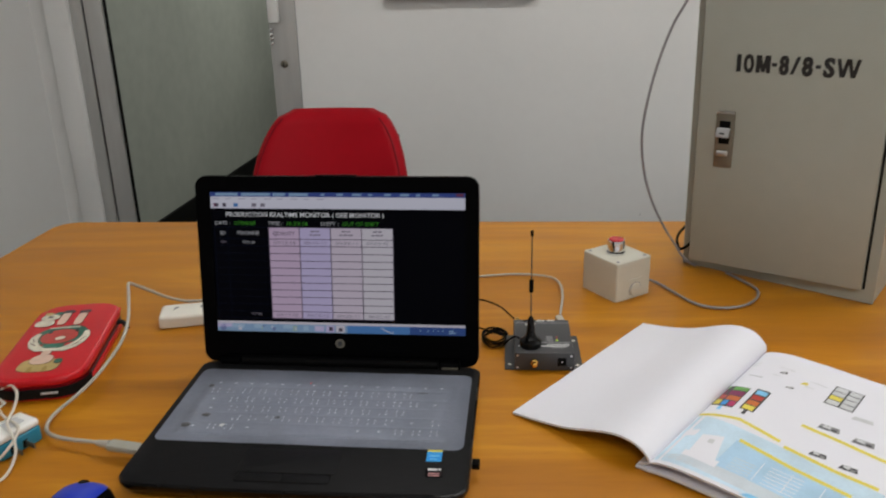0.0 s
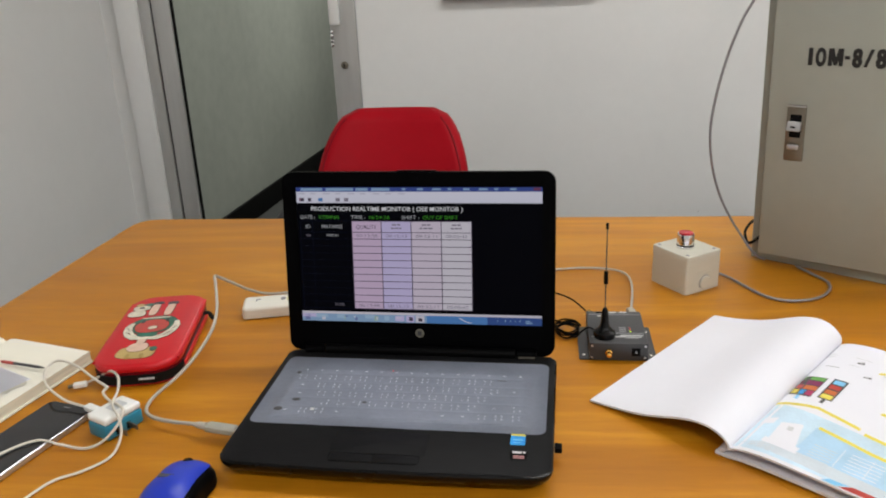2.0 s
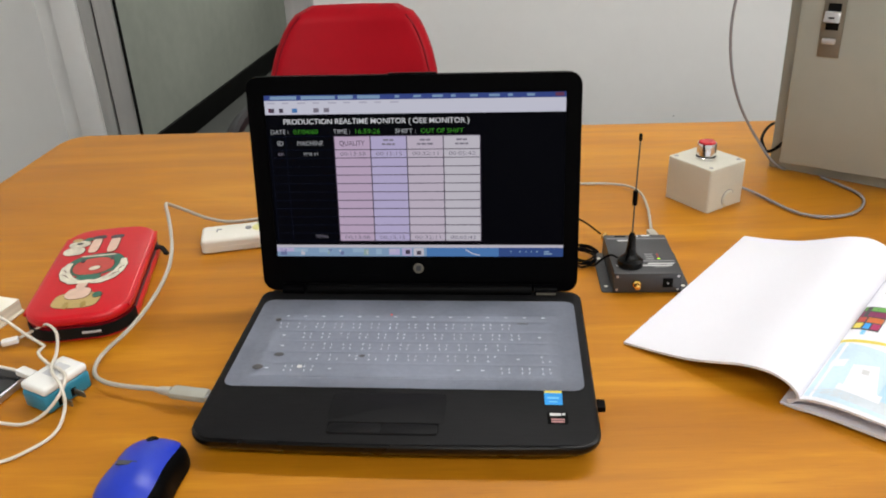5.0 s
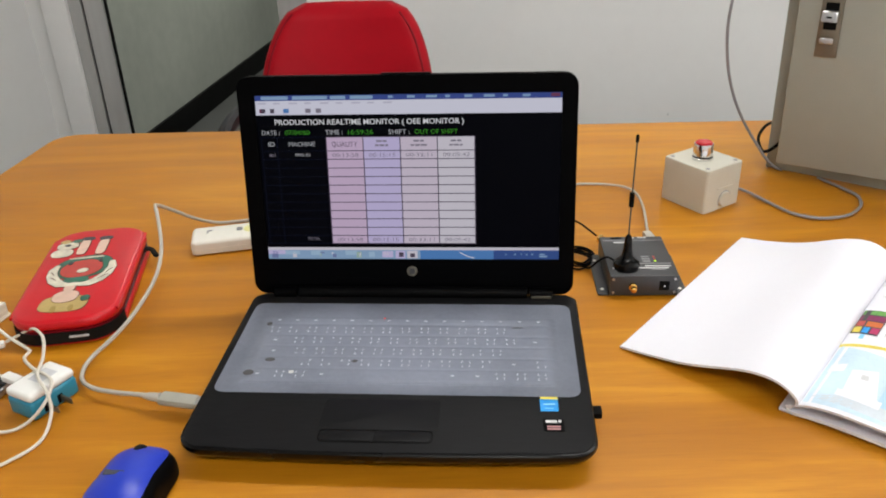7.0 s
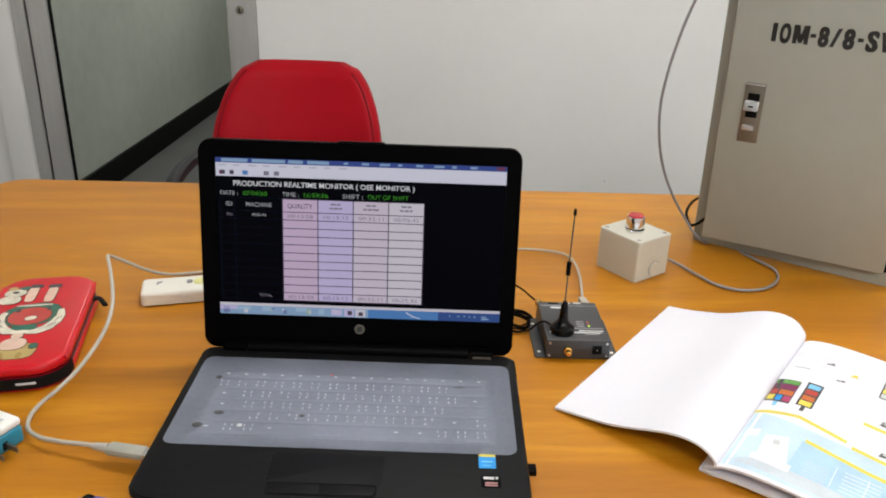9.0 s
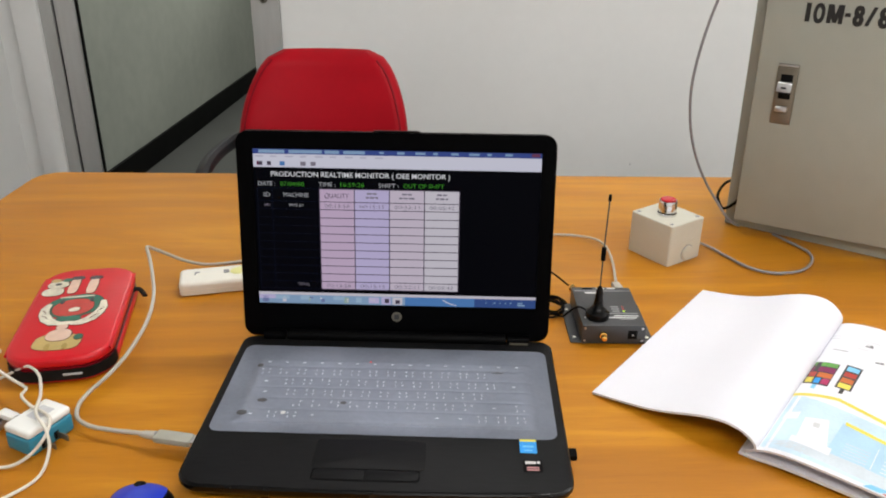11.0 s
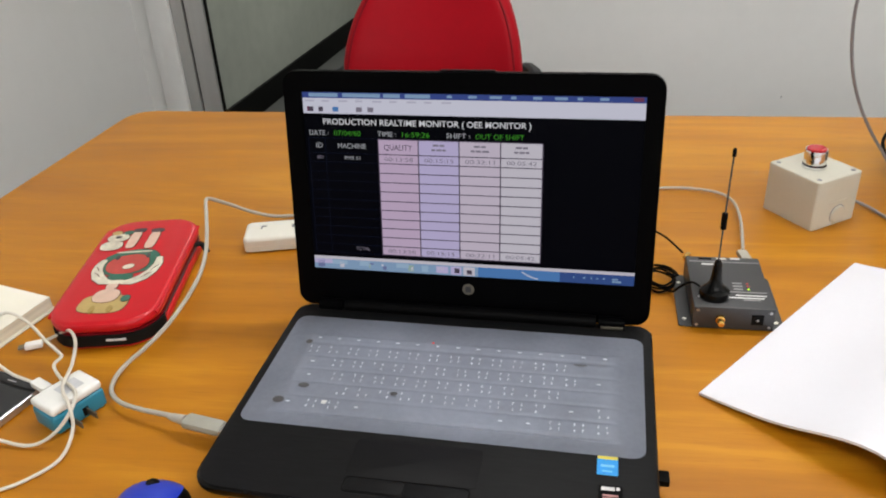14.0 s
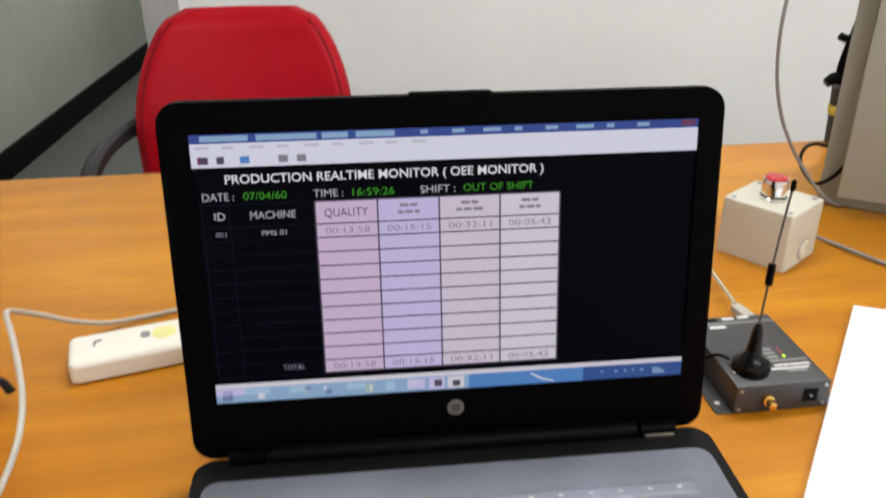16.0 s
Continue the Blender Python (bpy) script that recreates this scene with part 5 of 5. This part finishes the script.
        t = 2 * math.pi * i / seg
        c, s = math.cos(t), math.sin(t)
        x = w / 2 * math.copysign(abs(c) ** (2 / power), c)
        y = h / 2 * math.copysign(abs(s) ** (2 / power), s)
        ca, sa = math.cos(radians(a)), math.sin(radians(a))
        vs.append((cx + x * ca - y * sa, cy + x * sa + y * ca))
    return part(name, prism(vs, PHT - 0.001, PHT + lift), m, topm)


# plain shapes only
for cx, cy, w, h, m, lift, ang, pw in (
    (-0.0040, -0.0770, 0.050, 0.034, "straw", 0.0004, -6, 3.2), (-0.0055, -0.0620, 0.027, 0.026, "peach", 0.0007, -4, 2.4),
    (0.0165, -0.0690, 0.009, 0.012, "green", 0.0008, 0, 2.0), (-0.0055, -0.0430, 0.012, 0.014, "peach", 0.0007, 0, 2.5),
    (-0.0020, 0.0080, 0.064, 0.056, "green", 0.0003, 8, 2.3), (-0.0030, 0.0030, 0.046, 0.042, "red2", 0.0006, 8, 2.2),
    (-0.0035, -0.0270, 0.028, 0.020, "green", 0.0005, 0, 3.0), (-0.0005, -0.0030, 0.013, 0.010, "skin", 0.0009, 20, 2.0),
    (-0.0035, -0.0350, 0.018, 0.008, "skin", 0.0008, 0, 2.5),
    (-0.0135, 0.0610, 0.0115, 0.041, "peach", 0.0006, 0, 3.6), (0.0088, 0.0585, 0.0115, 0.041, "peach", 0.0006, 0, 3.6),
    (-0.0125, 0.0835, 0.016, 0.010, "ink", 0.0008, 0, 2.6), (0.0092, 0.0815, 0.016, 0.010, "ink", 0.0008, 0, 2.6),
    (-0.0355, 0.0480, 0.025, 0.022, "skin", 0.0006, 0, 2.4), (-0.0330, 0.0670, 0.025, 0.019, "skin", 0.0007, 0, 2.2),
    (-0.0380, 0.0790, 0.012, 0.010, "straw", 0.0008, 0, 2.0), (-0.0245, 0.0790, 0.011, 0.010, "green", 0.0008, 0, 2.0),
    (-0.0330, 0.0680, 0.008, 0.006, "ink", 0.0010, 0, 2.0),
):
    print_patch(cx, cy, w, h, M[m], lift, a=ang, power=pw)
    if m != "ink":
        print_patch(cx + 0.0003, cy, w + 0.0016, h + 0.0016, M["outline_brown"], lift - 0.00012, "print_outline", ang, power=pw)
for cx, cy, w, h, m in ((-0.0180, 0.0180, 0.005, 0.010, "ink"), (0.0150, 0.0200, 0.004, 0.010, "ink"), (-0.0030, 0.0300, 0.040, 0.0030, "skin"), (-0.0120, -0.0880, 0.006, 0.014, "brass_print"), (0.0060, -0.0880, 0.006, 0.012, "brass_print")):
    print_patch(cx, cy, w, h, M[m], 0.0011)

def print_stroke(pts, widths, m, lift, name):
    left, right = [], []
    for k, (x, y) in enumerate(pts):
        ax, ay = pts[max(k - 1, 0)]
        bx, by = pts[min(k + 1, len(pts) - 1)]
        n = math.hypot(bx - ax, by - ay)
        dx, dy = -(by - ay) / n * widths[k], (bx - ax) / n * widths[k]
        left.append((x + dx, y + dy))
        right.append((x - dx, y - dy))
    return part(name, prism(right + left[::-1], PHT - 0.001, PHT + lift), m, topm)


for arm in ([(-0.0080, -0.0360), (-0.0180, -0.0330), (-0.0270, -0.0230), (-0.0325, -0.0100), (-0.0340, 0.0030), (-0.0310, 0.0150)],
            [(0.0020, -0.0370), (0.0120, -0.0360), (0.0220, -0.0280), (0.0290, -0.0140), (0.0315, 0.0010), (0.0290, 0.0160)]):
    print_stroke(arm, (0.0030, 0.0060, 0.0066, 0.0058, 0.0048, 0.0030), M["skin"], 0.0007, "print_patch")
    print_stroke(arm, (0.0038, 0.0068, 0.0074, 0.0066, 0.0056, 0.0038), M["outline_brown"], 0.00058, "print_outline")
    for k in (2, 3):
        (x0, y0), (x1, y1) = arm[k], arm[k + 1]
        print_stroke([(x0 * 0.93, y0), ((x0 + x1) / 2, (y0 + y1) / 2), (x1 * 1.05, y1 - 0.004)], (0.0003, 0.0007, 0.0003), M["outline_brown"], 0.0009, "print_fold")

# ---------------------------------------------------------------- remote control
rem = thing("remote_control", pose(-0.2020, 1.2640, T, 0, 0, 12), "white air-conditioner remote lying behind the laptop", "remote control")
b = prism(outline(0.165, 0.047, 0.007, 5, 0.0825, 0), 0.0005, 0.0190, 0.0045, 3)
part("case", b, M["ivory"], rem)
part("lower_case", prism(outline(0.1654, 0.0474, 0.0072, 5, 0.0827, 0), 0.0016, 0.0095, 0.0006, 1), M["ivory"], rem)
part("power_mark", prism(outline(0.0065, 0.0022, 0.001, 3, 0.0230, 0.008), 0.0189, 0.0196), M["print_grey"], rem)
part("power_mark", prism(outline(0.0018, 0.0060, 0.0008, 3, 0.0205, 0.004), 0.0189, 0.0196), M["print_grey"], rem)
part("button", prism(outline(0.0075, 0.0085, 0.003, 4, 0.0605, 0.004), 0.0189, 0.0200), M["print_grey"], rem, "dark oval button")
part("soft_button", lathe([(0, 0.0012), (0.009, 0.0009), (0.0105, 0)], 20, pose(0.0755, 0.003, 0.0189)), M["soft_yellow"], rem, "pale yellow round button")
for y in (0.010, 0.001, -0.008):
    part("button", prism(outline(0.006, 0.0055, 0.002, 4, 0.0905, y), 0.0189, 0.0199), M["print_grey"], rem)
for x in (0.106, 0.120):
    part("button", prism(outline(0.0085, 0.0060, 0.002, 4, x, 0.0), 0.0189, 0.0199), M["print_white"], rem)

# ---------------------------------------------------------------- mouse
mouse = thing("computer_mouse", pose(-0.1250, 0.8190, T, 0, 0, -6), "glossy blue and black wireless mouse", "mouse")


def mouse_shell(w, l, h, z0, cut0=-1.0, cut1=1.0, lift=0.0, nu=28, nv=28, waist=0.10):
    """Domed shell: u across from cut0 to cut1, v along; height falls to the front and sides."""
    b = bmesh.new()
    g = {}
    for j in range(nv + 1):
        v = j / nv
        yy = -l / 2 + l * v
        end = max(0.0, 1 - abs(2 * v - 1) ** 3.2) ** 0.5
        half = w / 2 * end * (1 - waist * math.exp(-((v - 0.55) / 0.2) ** 2))
        ridge = h * (0.62 + 0.38 * math.sin(math.pi * min(1, v * 0.8 + 0.18))) * max(0.0, 1 - abs(2 * v - 1.02) ** 4.5) ** 0.6
        for i in range(nu + 1):
            u = cut0 + (cut1 - cut0) * i / nu
            x = half * math.sin(u * math.pi / 2)
            z = z0 + lift + ridge * max(0.0, math.cos(u * math.pi / 2)) ** 0.62
            g[i, j] = b.verts.new((x, yy, z))
    for j in range(nv):
        for i in range(nu):
            b.faces.new((g[i, j], g[i + 1, j], g[i + 1, j + 1], g[i, j + 1]))
    bmesh.ops.remove_doubles(b, verts=b.verts[:], dist=0.0001)
    return b


part("underside", prism(outline(0.052, 0.090, 0.022, 8), 0.0004, 0.0080, 0.003, 2), M["black"], mouse)
part("side_grip", mouse_shell(0.0600, 0.1000, 0.0310, 0.0040), M["black"], mouse, "black plastic side grips")
part("top_shell", mouse_shell(0.0606, 0.1006, 0.0316, 0.0040, -0.94, 0.56, 0.0006), M["blue"], mouse, "glossy blue top shell")
wheel = lathe([(0, -0.0032), (0.0085, -0.0032), (0.0095, 0), (0.0085, 0.0032), (0, 0.0032)], 20, pose(-0.003, 0.0275, 0.0212, 0, 90, 0))
part("scroll_wheel", wheel, M["rubber"], mouse)
part("wheel_slot", prism(outline(0.011, 0.018, 0.005, 6, -0.003, 0.0280), 0.0110, 0.0288, 0.002, 2), M["gap"], mouse)
part("maker_mark", box(-0.0135, -0.0068, 0.0350, 0.0020, -0.0020, 0.0360), M["ink"], mouse, "small dark mark")

# ---------------------------------------------------------------- charger and its cable
chg = thing("usb_charger", pose(-0.2525, 0.951, T, 0, 0, -27), "white and teal usb wall charger lying on the table", "charger")
part("lower_shell", box(-0.0170, -0.0250, 0.0006, 0.0170, 0.0250, 0.0200, 0.0035, 3), M["teal"], chg, "teal lower shell")
part("upper_shell", box(-0.0168, -0.0248, 0.0195, 0.0168, 0.0248, 0.0285, 0.0035, 3), M["white_plastic"], chg, "white upper shell")
part("label", plate(-0.008, -0.006, 0.008, 0.014, 0.0285, 0.0002), M["ink_pale"], chg)
for y in (-0.0095, 0.0050):
    # black patch for the slit, widened to paint in the prong's shaded side
    part("socket", box(0.0165, y - 0.0040, 0.0040, 0.0173, y + 0.0016, 0.0125), M["gap"], chg)
    part("prong", box(0.0168, y - 0.0008, 0.0048, 0.0310, y + 0.0008, 0.0112, 0.0005), M["steel"], chg, "metal mains prong")

ch = thing("charging_cable", pose(0, 0, T), "white charging cable tangled over the charger", "cable")
part("plug_body", box(-0.012, -0.0052, -0.0035, 0.010, 0.0052, 0.0035, 0.002, 2, pose(-0.289, 0.969, 0.0148, 0, 0, -27)), M["white_plastic"], ch)
pts = [(-0.300, 0.973, 0.0150), (-0.331, 0.983, 0.018), (-0.363, 1.003, 0.026), (-0.384, 1.036, 0.0285), (-0.381, 1.060, 0.030), (-0.350, 1.048, 0.030), (-0.312, 1.020, 0.027), (-0.288, 1.003, 0.026), (-0.280, 0.992, 0.030), (-0.278, 0.978, 0.0315), (-0.262, 0.962, 0.0310), (-0.245, 0.951, 0.0310), (-0.234, 0.938, 0.0315), (-0.234, 0.921, 0.024), (-0.248, 0.911, 0.010), (-0.268, 0.906, 0.0030), (-0.297, 0.908, 0.0060), (-0.322, 0.908, 0.0115), (-0.344, 0.890, 0.0118), (-0.360, 0.855, 0.0118), (-0.385, 0.800, 0.0025)]
part("cord", tube(pts, 0.0016, 7, 7), M["cord_white"], ch)
ch2 = thing("charging_cable", pose(0, 0, T), "white charging cable with its small plug beside the pencil case", "cable")
pts = [(-0.336, 1.046, 0.0070), (-0.322, 1.049, 0.0130), (-0.300, 1.040, 0.026), (-0.274, 1.010, 0.0345), (-0.257, 0.974, 0.0360), (-0.250, 0.946, 0.0345), (-0.2335, 0.926, 0.029), (-0.229, 0.915, 0.014), (-0.2315, 0.892, 0.0028), (-0.250, 0.866, 0.0022), (-0.273, 0.849, 0.0022), (-0.285, 0.824, 0.0022), (-0.300, 0.780, 0.0022), (-0.33, 0.70, 0.0022)]
part("cord", tube(pts, 0.0016, 7, 7), M["cord_white"], ch2)
mp = pose(-0.344, 1.041, 0.0060, 0, 0, 25)
part("plug_body", box(-0.009, -0.0045, -0.0032, 0.008, 0.0045, 0.0032, 0.002, 2, mp), M["white_plastic"], ch2)
part("plug_tip", box(-0.015, -0.0033, -0.001, -0.0091, 0.0033, 0.001, 0, 1, mp), M["steel"], ch2)

# ---------------------------------------------------------------- phone and notebook
phone = thing("smartphone", pose(-0.3460, 0.9190, T, 0, 0, -16), "dark smartphone with a silver rim lying face up", "smartphone")
part("frame", prism(outline(0.0690, 0.1470, 0.009, 6), 0.0004, 0.0088, 0.0022, 3), M["silver"], phone, "silver metal rim")
part("screen_glass", prism(outline(0.0650, 0.1430, 0.008, 6), 0.0086, 0.0094, 0.0004, 1), M["glass_black"], phone, "black glass front")
part("earpiece", prism(outline(0.011, 0.0016, 0.0006, 3, 0, 0.064), 0.0094, 0.0096), M["print_grey"], phone)

nb = thing("open_notebook", pose(-0.5090, 1.1480, T, 0, 0, -14), "open cream-paged notebook with a loose sheet", "notebook")
# notebook space: spine along -y from the origin
NBP = [(0.0, 0.0115), (0.006, 0.0170), (0.018, 0.0195), (0.050, 0.0190), (0.100, 0.0175), (0.146, 0.0160)]


def block(prof, sign, depth, z_low, ny=8):
    b = bmesh.new()
    pr = profile(prof, 4)
    g = {}
    for j in range(ny + 1):
        for i, (x, z) in enumerate(pr):
            g[i, j, 1] = b.verts.new((sign * x, -depth * j / ny, z))
            g[i, j, 0] = b.verts.new((sign * x, -depth * j / ny, z_low))
    n = len(pr)
    for j in range(ny):
        for i in range(n - 1):
            b.faces.new((g[i, j, 1], g[i + 1, j, 1], g[i + 1, j + 1, 1], g[i, j + 1, 1]))
            b.faces.new((g[i, j, 0], g[i + 1, j, 0], g[i + 1, j + 1, 0], g[i, j + 1, 0]))
        for i in (0, n - 1):
            b.faces.new((g[i, j, 0], g[i, j + 1, 0], g[i, j + 1, 1], g[i, j, 1])).material_index = 1
    for j in (0, ny):
        for i in range(n - 1):
            b.faces.new((g[i, j, 0], g[i + 1, j, 0], g[i + 1, j, 1], g[i, j, 1])).material_index = 1
    return b


part("cover", prism(outline(0.300, 0.214, 0.006, 4, 0, -0.105), 0.0005, 0.0028, 0.0008), M["cream_edge"], nb, "cream card cover")
part("page_block", block(NBP, 1, 0.208, 0.0029), [M["cream"], M["cream_edge"]], nb)
part("page_block", block(NBP, -1, 0.208, 0.0029), [M["cream"], M["cream_edge"]], nb)
pm = pose(-0.475, 1.010, T + 0.0205, 0, 0, -28)
loose = thing("loose_sheet", pm, "white loose sheet lying on the open notebook", "paper")
b = bmesh.new()
g = {}
for i in range(9):
    for j in range(9):
        g[i, j] = b.verts.new((-0.06 + 0.12 * i / 8, -0.08 + 0.13 * j / 8, 0.0006 + 0.0012 * (i / 8) ** 2))
for i in range(8):
    for j in range(8):
        b.faces.new((g[i, j], g[i + 1, j], g[i + 1, j + 1], g[i, j + 1]))
bmesh.ops.solidify(b, geom=b.faces[:], thickness=0.0003)
part("sheet", b, M["paper"], loose)
pen = thing("pen", pose(-0.452, 1.068, T + 0.0226, 0, 90, -14), "slim dark pen with a red end on the notebook", "pen")
part("barrel", lathe([(0, 0), (0.0016, 0.001), (0.0019, 0.010), (0.0019, 0.045), (0.0008, 0.056), (0, 0.057)], 12), M["ink"], pen)
part("cap", lathe([(0.0020, -0.014), (0.0023, 0.0), (0.0022, 0.006), (0.0020, 0.0062)], 12), M["red2"], pen)

# small unidentified wall mark, built as a raised grey dot
part("speck", lathe([(0, 0.0016), (0.0018, 0.001), (0.0022, 0)], 8, pose(0.825, 0, 0.385, 90)), M["print_grey"], thing("wall_mark", pose(0, BACK, 0), "tiny grey dot for a small mark on the white wall", "screw"))
